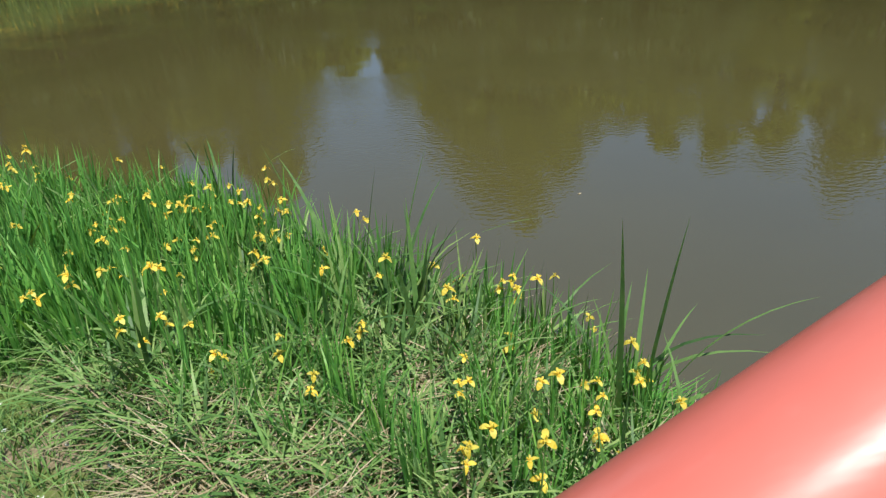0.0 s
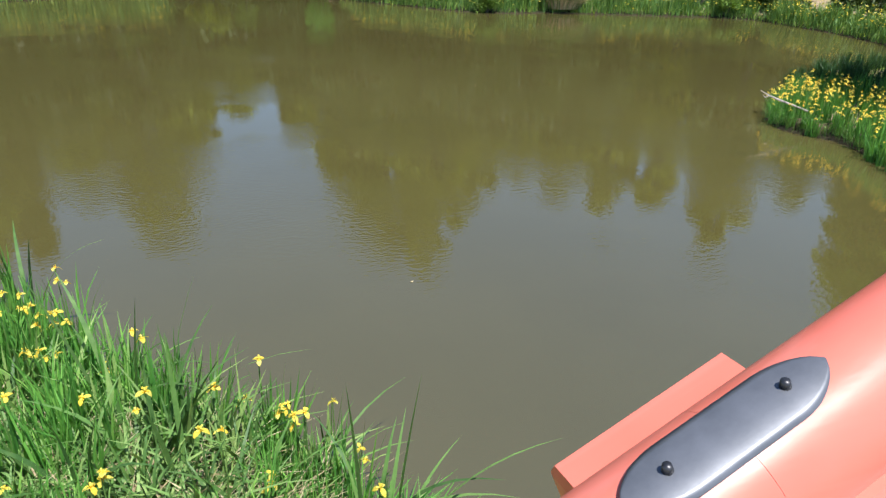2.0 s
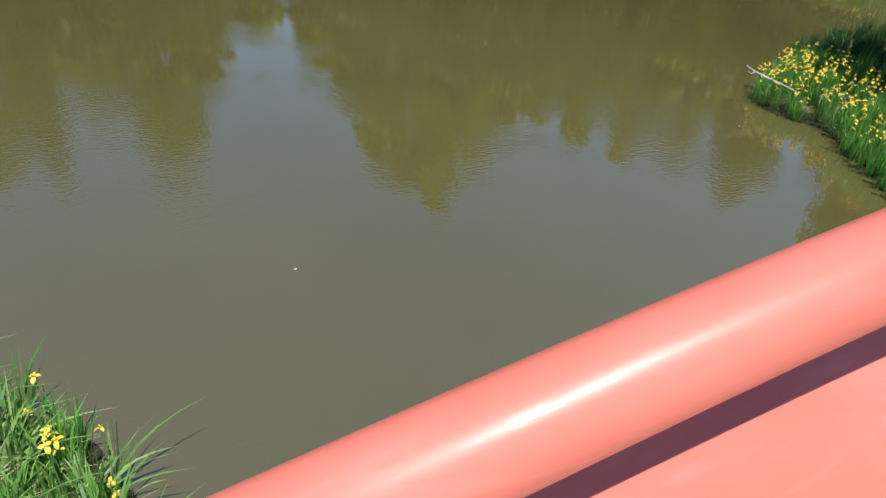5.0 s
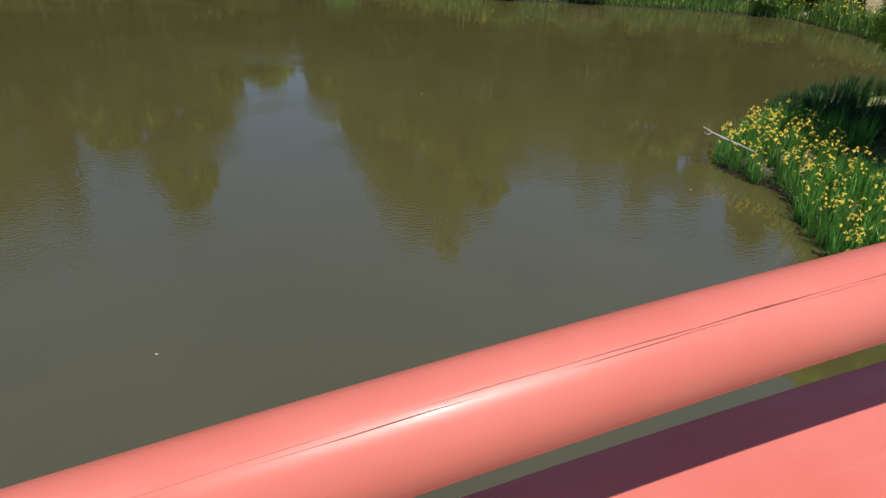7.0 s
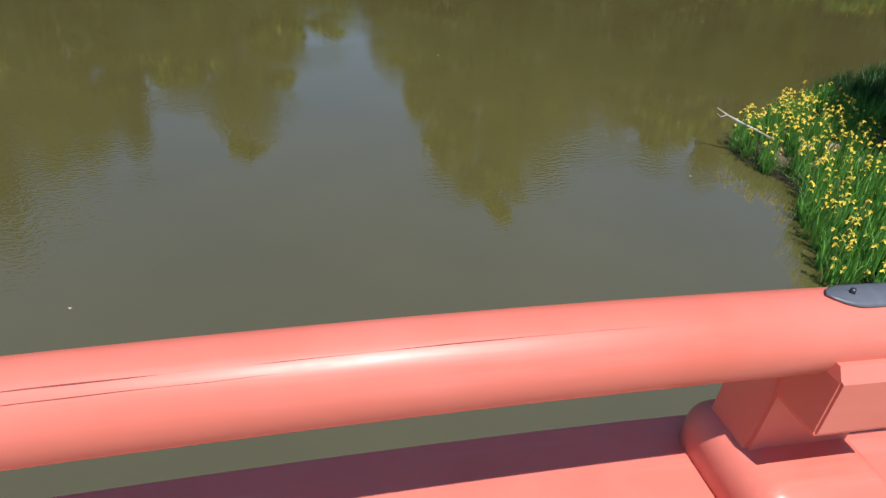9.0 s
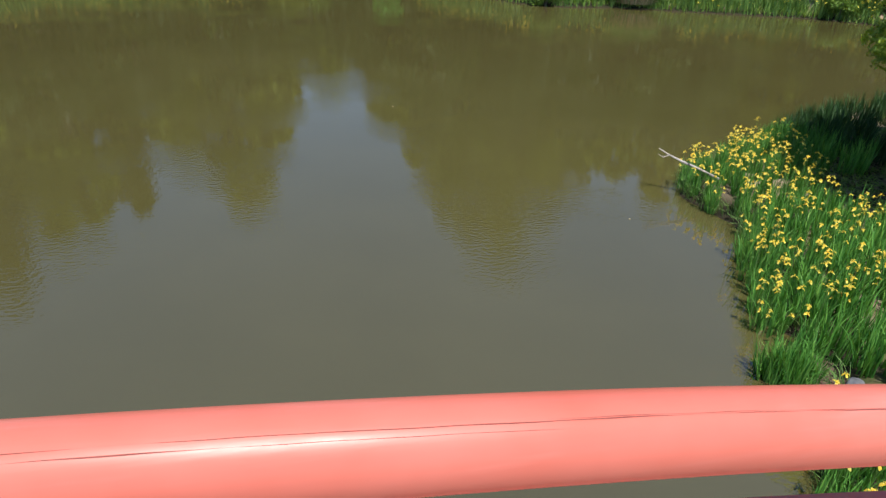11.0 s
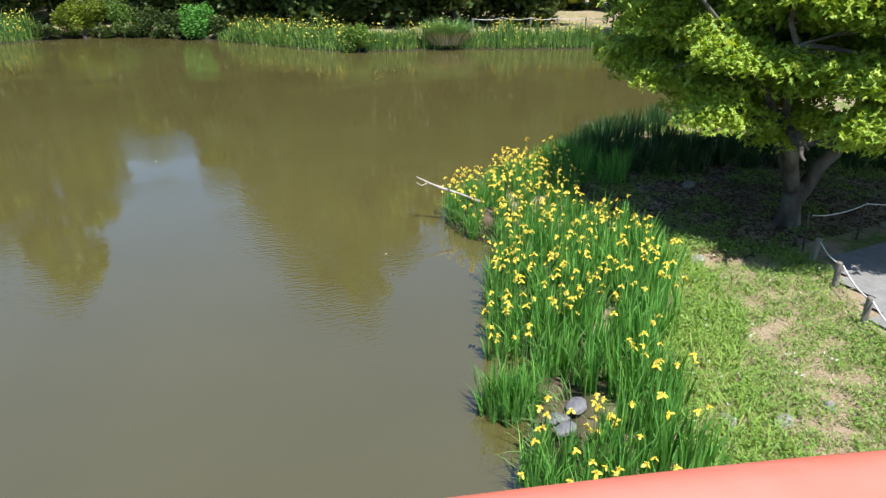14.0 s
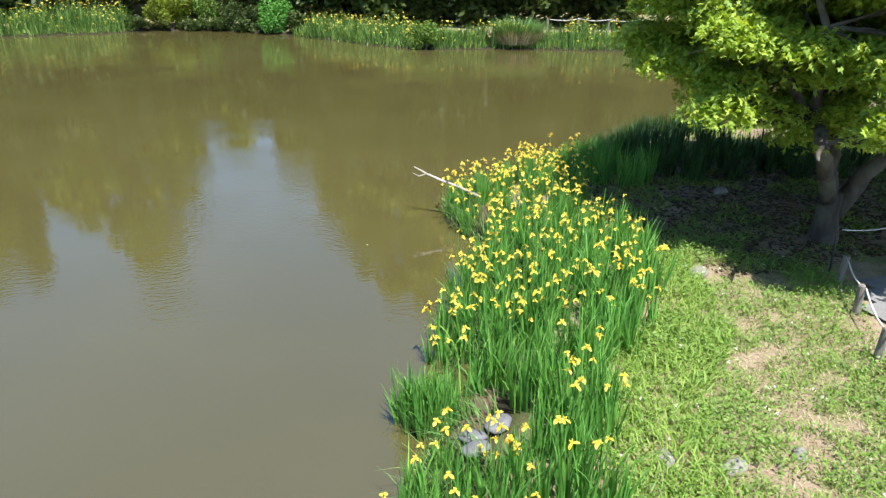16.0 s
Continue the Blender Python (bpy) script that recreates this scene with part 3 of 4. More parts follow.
def build_left_irises():
    rng = random.Random(8)
    for x, y in scatter(LEFT_IRIS, 0.298, 12):
        far = y > 4.2 or x < -6
        patch = noise.noise((x * 1.2, y * 1.2, 6.0))
        if not far and (x + 5.5) ** 2 + (y - 2.6) ** 2 < 0.6 ** 2 and rng.random() < 0.35:
            continue
        n = sum(rng.random() < (0.58 if far else 0.8 if x > -4.75 else 0.35) * (1 + 1.4 * patch) for _ in range(4 if far else 3))
        loose = rng.random() < (0.12 if far else 0.38)
        iris_plant(x, y, rng, n, LOOSE_MESHES if loose else None, (0.92 if x > -5 else 1.1) if y > 3.3 else 0.84, "yellow flag iris and reed clump on the grassy shore", "irises on the near shore")


build_left_irises()


# ---------------------------------------------------------------- turf
def turf(name, poly, count, h, w, seed, material, label, lean=(0.1, 0.6), droop=(0.2, 1.0), segs=3, keep=None):
    rng = np.random.RandomState(seed)
    p = np.array(poly)
    pts = []
    while len(pts) < count:
        q = rng.uniform(p.min(0), p.max(0), (4000, 2))
        for x, y in q:
            if in_poly(x, y, poly):
                pts.append((x, y))
    pts = np.array(pts[:count])
    if keep is not None:
        val = np.array([noise.noise((x * keep, y * keep, seed)) for x, y in pts])
        val += np.array([0.6 * noise.noise((x * 4.3, y * 4.3, seed)) for x, y in pts])
        # thins the grass under the maple to bare the dark litter
        val -= 0.35 * np.clip(2.7 - np.hypot(pts[:, 0] - 11.6, pts[:, 1] - 6.9), 0, 1)
        pts = pts[val + rng.uniform(-0.35, 0.35, len(pts)) > -0.10]
    z = ground_height(pts[:, 0], pts[:, 1]) - 0.01
    b = np.column_stack([pts, z])
    n = len(b)
    v, f = blades(rng, b, rng.uniform(*h, n), rng.uniform(*w, n), rng.uniform(*lean, n), rng.uniform(*droop, n), segs)
    return tagged(mesh_object(name, v, f, material), label, "grass", kind="stuff")


RIGHT_LAWN = [(5.6, 1.0), (6.2, 2.7), (6.6, 3.4), (7.1, 4.2), (8.0, 4.8), (8.7, 6.1), (8.5, 7.1), (9.3, 8.7), (11.6, 11.0), (14, 12.2), (17, 12.5), (17, 6.5), (12, 6.0), (10.2, 4.75), (9.2, 3.4), (8.5, 2.0), (8.4, 1.0)]
turf("lawn_grass", RIGHT_LAWN, 100000, (0.03, 0.10), (0.006, 0.014), 31, GRASS_LEAF, "short sunlit grass and clover with worn patches", keep=1.5)
turf("dry_grass", [(5.9, 1.0), (6.9, 3.4), (8.2, 4.7), (8.9, 6.0), (10.0, 4.8), (8.6, 2.0), (8.2, 1.0)], 12000, (0.02, 0.06), (0.004, 0.009), 36, STRAW, "dry bleached grass on the worn patches", (0.5, 2.0), (0.0, 0.8))
turf("tall_grass", [(5.7, 1.2), (6.1, 2.5), (6.4, 3.3), (6.9, 4.1), (7.8, 4.7), (8.5, 6.0), (9.0, 5.9), (8.3, 4.2), (7.5, 3.5), (7.0, 2.6), (6.5, 1.2)], 6000, (0.06, 0.20), (0.008, 0.016), 32, GRASS_LEAF, "longer grass along the edge of the irises")
LEFT_LAWN = [(-4.3, 1.0), (-4.4, 2.2), (-5.0, 3.1), (-6.2, 4.0), (-7.6, 5.0), (-9.4, 6.4), (-11, 7), (-10.5, 3), (-8.5, 0.5)]
turf("shore_grass", LEFT_LAWN, 26000, (0.05, 0.22), (0.006, 0.014), 33, REED_LEAF, "rank grass on the near shore", (0.1, 0.5))
turf("shore_reeds", [(-4.3, 1.5), (-4.5, 2.5), (-5.3, 3.4), (-6.7, 4.4), (-7.4, 4.4), (-6.8, 3.2), (-5.6, 1.8), (-4.9, 1.2)], 4600, (0.22, 0.55), (0.012, 0.028), 35, REED_LEAF, "tangled long green blades on the near shore", (0.1, 0.6), (0.3, 1.2), 5)
turf("dead_stalks", [(-4.2, 1.6), (-4.5, 2.6), (-5.3, 3.4), (-6.4, 4.2), (-6.8, 3.4), (-6.2, 2.0), (-5.2, 1.4)], 4600, (0.12, 0.42), (0.006, 0.013), 34, STRAW, "pale dead stalks lying between the grass", (0.5, 2.0), (0.0, 0.8), keep=1.5)


# ---------------------------------------------------------------- maple on the peninsula
def leaf_star():
    v = [(0, 0, 0)]
    f = []
    for k, (a, r) in enumerate(((-2.2, 0.55), (-1.15, 0.85), (-0.6, 0.4), (0, 1.0), (0.6, 0.4), (1.15, 0.85), (2.2, 0.55))):
        v.append((r * math.cos(a), r * math.sin(a), -0.12 * r))
    for k in range(1, 7):
        f.append((0, k, k + 1))
    return np.array(v), f


def leaf_cloud(rng, centres, sizes, flat=0.28):
    """Lobed leaves at the given places, lying nearly level."""
    base, f0 = leaf_star()
    n = len(centres)
    yaw = rng.uniform(0, 2 * np.pi, n)
    tx, ty = rng.normal(0, flat, n), rng.normal(0, flat, n)
    c, s = np.cos(yaw), np.sin(yaw)
    x = base[None, :, 0] * c[:, None] - base[None, :, 1] * s[:, None]
    y = base[None, :, 0] * s[:, None] + base[None, :, 1] * c[:, None]
    z = base[None, :, 2] + x * tx[:, None] + y * ty[:, None]
    v = np.stack([x, y, z], -1) * sizes[:, None, None] + centres[:, None]
    m = len(base)
    fa = np.array(f0)
    f = (fa[None] + (np.arange(n) * m)[:, None, None]).reshape(-1, 3)
    return v.reshape(-1, 3), f.tolist()


def card_cloud(rng, centres, sizes, up=0.4):
    """Small pointed leaves (two triangles) facing all ways, mostly upwards."""
    n = len(centres)
    nrm = rng.normal(0, 1, (n, 3))
    nrm[:, 2] = np.abs(nrm[:, 2]) + up
    nrm /= np.linalg.norm(nrm, axis=1)[:, None]
    a = np.cross(nrm, rng.normal(0, 1, (n, 3)))
    a /= np.linalg.norm(a, axis=1)[:, None]
    b = np.cross(nrm, a)
    s = sizes[:, None]
    v = np.stack([centres - a * s, centres - b * s * 0.45, centres + a * s, centres + b * s * 0.45], 1)
    i = np.arange(n)[:, None] * 4
    return v.reshape(-1, 3), (i + np.array([[0, 1, 2, 3]])).tolist()


def limb(rng, start, end, r0, r1, n=7, sag=0.0):
    a, b = Vector(start), Vector(end)
    pts = []
    for i in range(n + 1):
        t = i / n
        p = a.lerp(b, t)
        w = (b - a).length * 0.028 * math.sin(math.pi * t)
        p += Vector((rng.uniform(-1, 1), rng.uniform(-1, 1), rng.uniform(-1, 1) + sag)) * w
        pts.append(p)
    return pts, [r0 + (r1 - r0) * i / n for i in range(n + 1)]


def build_maple():
    rng = random.Random(21)
    nr = np.random.RandomState(21)
    x0, y0 = 10.87, 5.81
    z0 = float(ground_height(np.array([x0]), np.array([y0]))[0])
    tree = thing("maple_tree", "green Japanese maple with layered spreading branches and forked trunk", "tree", m=pose(x0, y0, z0))
    tubes = []
    tubes.append(tube_data([(0, 0, -0.1), (0, 0, 0.1), (-0.02, 0.0, 0.35), (-0.03, 0, 0.62)], [0.22, 0.16, 0.13, 0.12], 14))
    forks = [((-0.05, 0, 0.5), (-0.75, -0.25, 1.5), 0.10), ((-0.02, 0.05, 0.55), (-0.1, 0.2, 1.7), 0.10), ((0.05, 0, 0.35), (0.85, -0.1, 1.45), 0.12), ((0, 0.05, 0.5), (0.3, 0.9, 1.6), 0.08)]
    tips = []
    for a, b, r in forks:
        p, rr = limb(rng, a, b, r, r * 0.65)
        tubes.append(tube_data(p, rr, 10))
        for k in range(6):
            ang = math.atan2(b[1], b[0]) + rng.uniform(-1.3, 1.3)
            ln = rng.uniform(0.7, 1.5)
            e = (b[0] + ln * math.cos(ang), b[1] + ln * math.sin(ang), b[2] + rng.uniform(-0.1, 2.4) * (1.2 - ln / 3.4))
            p2, r2 = limb(rng, b, e, r * 0.55, 0.015, 7, 0.6)
            tubes.append(tube_data(p2, r2, 7))
            tips += p2[2:]
    v, f = join_data(tubes)
    mesh_object("trunk", v, f, BARK, tree, "grey forked trunk and limbs", True)
    # sprays: rounded pads of leaves, in tiers
    layers = []
    for _ in range(740):
        a, q = rng.uniform(0, 6.283), math.sqrt(rng.uniform(0.03, 1))
        top = 6.0 * math.sqrt(max(0.0, 1 - (q * 0.92) ** 4))
        lo = 1.62 + 0.38 * q * q + (0.4 if q < 0.35 else 0.0)
        steps = (top - lo) / 0.66
        h = lo + 0.66 * int(rng.random() ** 0.85 * steps) + 0.22 * math.sin(3 * a) + rng.uniform(-0.17, 0.17)
        rad = 3.0 * q * (1 + 0.30 * max(0.0, math.cos(a + 0.5)))
        layers.append((1.12 + rad * math.cos(a), 0.62 + rad * math.sin(a), h, rng.uniform(0.30, 0.52)))
    cs, ss = [], []
    for lx, ly, lz, lr in layers:
        # each pad is a handful of small domes
        for k in range(5):
            a, q = rng.uniform(0, 6.283), math.sqrt(rng.random()) * lr * 0.8
            cx, cy, cz = lx + q * math.cos(a), ly + q * math.sin(a), lz - 0.35 * q + rng.uniform(-0.04, 0.04)
            dr = rng.uniform(0.17, 0.28)
            n = int(88 * (dr / 0.2) ** 2)
            d = nr.normal(0, 1, (n, 3))
            d /= np.linalg.norm(d, axis=1)[:, None]
            d[:, 2] = np.abs(d[:, 2]) * 1.3 - 0.35
            cs.append(np.array([cx, cy, cz]) + d * np.array([dr, dr, dr * 0.85]) * nr.uniform(0.8, 1.08, (n, 1)))
            ss.append(nr.uniform(0.032, 0.054, n))
    cs, ss = np.concatenate(cs), np.concatenate(ss)
    v, f = leaf_cloud(nr, cs, ss, 0.6)
    mesh_object("crown", v, f, MAPLE_LEAF, tree, "layers of small lobed bright green leaves")
    for lx, ly, lz, lr in layers[::2]:
        near = min(tips, key=lambda p: (p[0] - lx) ** 2 + (p[1] - ly) ** 2 + (p[2] - lz) ** 2)
        p2, r2 = limb(rng, near, (lx, ly, lz - 0.06), 0.018, 0.005, 4)
        mesh_object("twig", *tube_data(p2, r2, 5, False), BARK, tree)


build_maple()


# ---------------------------------------------------------------- far bank
def broadleaf(name, x, y, height, radius, seed, material, label, low=0.25, leaves=9000, size=(0.24, 0.46), slim=1.0):
    rng, nr = random.Random(seed), np.random.RandomState(seed)
    z = float(ground_height(np.array([x]), np.array([y]))[0])
    t = thing(name, label, "tree", "trees behind the pond", pose(x, y, z))
    r = 0.018 * height + 0.08
    top = (rng.uniform(-0.3, 0.3), rng.uniform(-0.3, 0.3), height * 0.86)
    p, rr = limb(rng, (0, 0, -0.2), top, r, 0.05, 8)
    tubes = [tube_data(p, rr, 10)]
    blobs = []
    nb = 46
    for k in range(nb):
        h = low + (1 - low) * ((k + rng.random()) / nb)
        prof = math.sin(math.pi * min(1, (h - low) / (1 - low) * 0.86 + 0.13)) ** 0.7 if slim >= 1 else (1.05 - (h - low) / (1 - low)) ** 0.9
        a = k * 2.4 + rng.uniform(-0.5, 0.5)
        q = radius * prof * rng.uniform(0.35, 0.95)
        c = (q * math.cos(a), q * math.sin(a), h * height)
        br = radius * (0.20 + 0.22 * rng.random()) * (0.55 + 0.45 * prof)
        blobs.append((c, br))
        i = min(8, max(1, int(h * 8 * 0.85)))
        p2, r2 = limb(rng, p[i], c, r * 0.3, 0.02, 4)
        tubes.append(tube_data(p2, r2, 6, False))
    mesh_object("trunk", *join_data(tubes), BARK, t, smooth=True)
    cs, ss = [], []
    wsum = sum(b[1] ** 2 for b in blobs)
    for c, br in blobs:
        n = int(leaves * br ** 2 / wsum)
        d = nr.normal(0, 1, (n, 3))
        d /= np.linalg.norm(d, axis=1)[:, None]
        rad = br * nr.uniform(0.1, 1.12, n) ** 0.6
        cs.append(np.array(c) + d * rad[:, None] * np.array([1, 1, 0.72]))
        ss.append(nr.uniform(*size, n))
    v, f = card_cloud(nr, np.concatenate(cs), np.concatenate(ss))
    mesh_object("crown", v, f, material, t)
    return t


def build_far_trees():
    rows = [(-33, 40, 22, 6, 1), (-27, 47, 23, 5, 1), (-20.6, 47, 23.6, 4.2, 0), (-17.4, 49, 19.5, 3.4, 1), (-14.2, 47, 17.4, 3.4, 1), (-10.8, 47.5, 17.0, 3.0, 0), (-7.2, 49, 13.6, 3.2, 1),
            (-3.2, 47, 17.2, 2.8, 1), (-0.4, 47.5, 11.8, 2.0, 1), (3.2, 50, 8.6, 3.4, 2), (7.3, 48, 10.8, 1.5, 1), (9.5, 47.5, 13.8, 2.1, 1), (11.7, 47.5, 17.6, 2.7, 1),
            (14.2, 47, 20.8, 3.6, 1), (17.4, 47, 22.8, 3.8, 1), (20.6, 47.5, 19.4, 3.0, 1), (23.6, 47.5, 15.8, 3.0, 1), (26.8, 47, 15.4, 3.2, 1), (30.4, 46, 17.2, 3.4, 1), (34.4, 44.5, 18.4, 3.6, 1),
            (37.2, 41, 17.2, 3.6, 1), (40.5, 36.8, 20.2, 3.2, 1), (43.6, 32.2, 14.8, 2.9, 1), (45.6, 29, 13.2, 2.6, 1), (47.5, 26.3, 20.5, 3.2, 1), (50, 22, 22, 4.2, 1)]
    for i, (x, y, h, r, broad) in enumerate(rows):
        if broad:
            broadleaf("broadleaf_tree", x, y, h, r * 1.12, 300 + i, TREE_LEAF, "tall leafy green tree behind the pond", 0.02 if broad == 2 else 0.16)
        else:
            broadleaf("conifer_tree", x, y, h, r * 1.1, 300 + i, CONIFER_LEAF, "tall dark conifer behind the pond", 0.06, 13000, slim=0.5)


build_far_trees()


def bush_data(nr, w, d, h, leaves, size, lumps=24):
    cs, ss = [], []
    for k in range(lumps):
        a, q = nr.uniform(0, 6.28), math.sqrt(nr.uniform(0, 1))
        c = np.array([w * 0.62 * q * math.cos(a), d * 0.62 * q * math.sin(a), h * nr.uniform(0.15, 0.72)])
        br = np.array([w, d, h * 0.8]) * nr.uniform(0.18, 0.38)
        n = leaves // lumps
        v = nr.normal(0, 1, (n, 3))
        v /= np.linalg.norm(v, axis=1)[:, None]
        p = c + v * br * (nr.uniform(0.3, 1.1, n) ** 0.5)[:, None]
        p[:, 2] = np.abs(p[:, 2])
        cs.append(p)
        ss.append(nr.uniform(*size, n))
    return card_cloud(nr, np.concatenate(cs), np.concatenate(ss))


def shrub(x, y, w, d, h, material, label, seed, leaves=1800, size=(0.04, 0.095), name="shrub"):
    nr, rng = np.random.RandomState(seed), random.Random(seed)
    z = float(ground_height(np.array([x]), np.array([y]))[0])
    t = thing(name, label, "shrub", "shrubs on the far bank", pose(x, y, max(z, 0.0)))
    mesh_object("foliage", *bush_data(nr, w, d, h, leaves, size), material, t)
    for k in range(5):
        a = rng.uniform(0, 6.28)
        p, r = limb(rng, (0, 0, -0.1), (w * 0.5 * math.cos(a), d * 0.5 * math.sin(a), h * 0.6), 0.035, 0.01, 5)
        mesh_object("stem", *tube_data(p, r, 6), BARK, t)
    return t


def build_far_bank():
    shrub(0.7, 40.3, 1.7, 1.2, 2.3, TREE_LEAF, "olive green loose shrub overhanging the water", 1, 5200, (0.04, 0.10))
    shrub(2.7, 40.3, 1.1, 1.0, 1.9, SHRUB_LEAF, "loose green shrub overhanging the water", 14, 2000)
    shrub(3.9, 39.7, 1.0, 0.9, 1.7, CONIFER_LEAF, "dark evergreen shrub in shade by the water", 2)
    shrub(5.0, 39.2, 0.9, 0.9, 1.5, CONIFER_LEAF, "dark evergreen shrub in shade by the water", 3)
    shrub(6.1, 37.6, 1.15, 0.9, 1.8, BRIGHT_LEAF, "bright green layered shrub leaning over the water", 4, 4200, (0.04, 0.09))
    shrub(7.2, 36.9, 0.8, 0.7, 1.2, CONIFER_LEAF, "dark evergreen shrub in shade by the water", 5)
    for k, (x, y) in enumerate(((-1.0, 39.8), (1.7, 40.0), (3.2, 39.6), (4.5, 38.9), (5.6, 38.1))):
        shrub(x, y, 0.95, 0.7, 0.75, CONIFER_LEAF, "low dark evergreen shrub hanging over the waterline", 80 + k, 1500, (0.05, 0.1))
    shrub(12.2, 29.7, 0.85, 0.7, 1.3, SHRUB_LEAF, "round clipped shrub with yellow green top", 6, 2600, (0.04, 0.08))
    shrub(24.9, 26.2, 1.3, 1.0, 1.3, SHRUB_LEAF, "low rounded shrub at the pond's corner", 7)
    for i, (x, y, w, h) in enumerate(((13.4, 36.5, 2.4, 2.4), (28.5, 25.5, 2.4, 2.4), (27.5, 28.5, 2.4, 2.4), (-6.5, 42.5, 2.8, 2.6), (-11, 38.5, 2.8, 2.4), (-15.5, 33, 2.8, 2.6), (29.5, 22, 2.6, 2.6))):
        shrub(x, y, w, 1.3, h, CONIFER_LEAF, "dark evergreen shrub under the trees", 40 + i, 2600, (0.10, 0.2), "evergreen_shrub")
    for i, (x, y, h, r) in enumerate(((9.4, 39.4, 7.5, 3.2), (12.4, 37.6, 7, 3.2), (16.2, 37.0, 7, 3.2), (20.4, 36.4, 7.5, 3.3), (24.6, 35.4, 7.5, 3.3), (9.5, 41, 9, 3.4), (14, 39.5, 9, 3.4), (19, 38, 9, 3.4), (24, 36, 9, 3.4),
                                      (-3.2, 44, 7.4, 3.2), (1.2, 45.5, 5.6, 2.8), (5.2, 43, 6, 2.8), (-8, 42, 7.8, 3.4), (-13, 38, 8, 3.4), (28.5, 27, 8, 3.3))):
        broadleaf("evergreen_tree", x, y, h, r, 500 + i, CONIFER_LEAF, "low spreading dark evergreen tree shading the far bank", 0.07, 7000, (0.14, 0.28))
    # tussock grass
    nr = np.random.RandomState(9)
    z = float(ground_height(np.array([16.6]), np.array([29.5]))[0])
    tus = thing("tussock_grass", "big tussock of silvery green grass over brown stalks", "grass", m=pose(16.6, 29.5, z))
    n = 1500
    a, r = nr.uniform(0, 6.28, n), 0.75 * np.sqrt(nr.uniform(0, 1, n))
    b = np.stack([r * np.cos(a) * 1.15, r * np.sin(a) * 0.8, np.zeros(n)], 1)
    mesh_object("blades", *blades(nr, b, nr.uniform(0.9, 1.75, n) * (1.0 - 0.35 * r), nr.uniform(0.02, 0.035, n), nr.uniform(0.05, 0.42, n), nr.uniform(0.2, 0.8, n), 5, a), REED_LEAF, tus)
    n = 900
    a, r = nr.uniform(0, 6.28, n), 0.85 * np.sqrt(nr.uniform(0.2, 1, n))
    b = np.stack([r * np.cos(a) * 1.2, r * np.sin(a) * 0.85, np.zeros(n)], 1)
    mesh_object("dry_stalks", *blades(nr, b, nr.uniform(0.5, 0.95, n), nr.uniform(0.015, 0.03, n), nr.uniform(0.1, 0.6, n), nr.uniform(0.2, 0.9, n), 3, a), STRAW, tus, "brown dry stalks")
    # iris belt along the far shore
    line = [(-16, 20), (-14.5, 28), (-10, 34), (-6.2, 37.5), (-3, 38.5), (-1.2, 39.5), None, (6.9, 36.6), (8.8, 33.9), (10.2, 31.6), (11.4, 30.2), (13, 29.4), (15.4, 29.4), (18, 28.6), (20.8, 27.7), (24, 26.7), (26, 25.1), (25.1, 20), (23.6, 16.6), (20.5, 14.4)]
    nr = np.random.RandomState(77)
    leaf, flow = [], []
    for p, q in zip(line, line[1:]):
        if p is None or q is None:
            continue
        p, q = np.array(p), np.array(q)
        ln = np.hypot(*(q - p))
        nrm = np.array([(q - p)[1], -(q - p)[0]]) / ln
        mid = (p + q) / 2 + nrm * 0.6
        if shore_distance(np.array([mid[0]]), np.array([mid[1]]))[0] < 0:
            nrm = -nrm
        m = int(ln * 230)
        base = p + (q - p) * nr.uniform(0, 1, (m, 1)) + nrm * nr.uniform(-0.12, 1.4, (m, 1))
        z = np.maximum(-0.05, ground_height(base[:, 0], base[:, 1]))
        vary = np.array([0.85 + 0.55 * noise.noise((x * 0.7, y * 0.7, 0)) + 0.3 * noise.noise((x * 2.3, y * 2.3, 4)) for x, y in base])
        vary *= 1.35 if p[0] < 0 else 1.0
        leaf.append(blades(nr, np.column_stack([base, z - 0.02]), nr.uniform(0.6, 1.2, m) * vary, nr.uniform(0.03, 0.05, m), nr.uniform(0.0, 0.25, m), nr.uniform(0, 0.5, m), 3))
        keep = (nr.uniform(0, 1, m) < 0.26) & (vary > 0.78)
        fz = (z + nr.uniform(0.35, 1.1, m) * vary)[keep]
        flow.append(card_cloud(nr, np.column_stack([base[keep], fz]), nr.uniform(0.045, 0.09, keep.sum()), 1.0))
    turf_v = []
    for p, q in zip(line, line[1:]):
        if p is None or q is None:
            continue
        p, q = np.array(p), np.array(q)
        ln = np.hypot(*(q - p))
        nrm = np.array([(q - p)[1], -(q - p)[0]]) / ln
        mid = (p + q) / 2 + nrm * 0.6
        if shore_distance(np.array([mid[0]]), np.array([mid[1]]))[0] < 0:
            nrm = -nrm
        m = int(ln * 260)
        base = p + (q - p) * nr.uniform(0, 1, (m, 1)) + nrm * nr.uniform(-0.1, 3.0, (m, 1))
        z = np.maximum(-0.02, ground_height(base[:, 0], base[:, 1]))
        turf_v.append(blades(nr, np.column_stack([base, z]), nr.uniform(0.12, 0.4, m), nr.uniform(0.03, 0.06, m), nr.uniform(0.1, 0.5, m), nr.uniform(0, 0.8, m), 2))
    tagged(mesh_object("far_bank_grass", *join_data(turf_v), GRASS_LEAF), "rough grass on the far bank", "grass", kind="stuff")
    tagged(mesh_object("far_iris_leaves", *join_data(leaf), FAR_LEAF), "belt of iris leaves along the far shore", "iris plant", kind="stuff")
    tagged(mesh_object("far_iris_flowers", *join_data(flow), PETAL), "yellow iris flowers along the far shore", "flower", kind="stuff")
    # low woodland that closes the view behind the trees
    nr = np.random.RandomState(55)
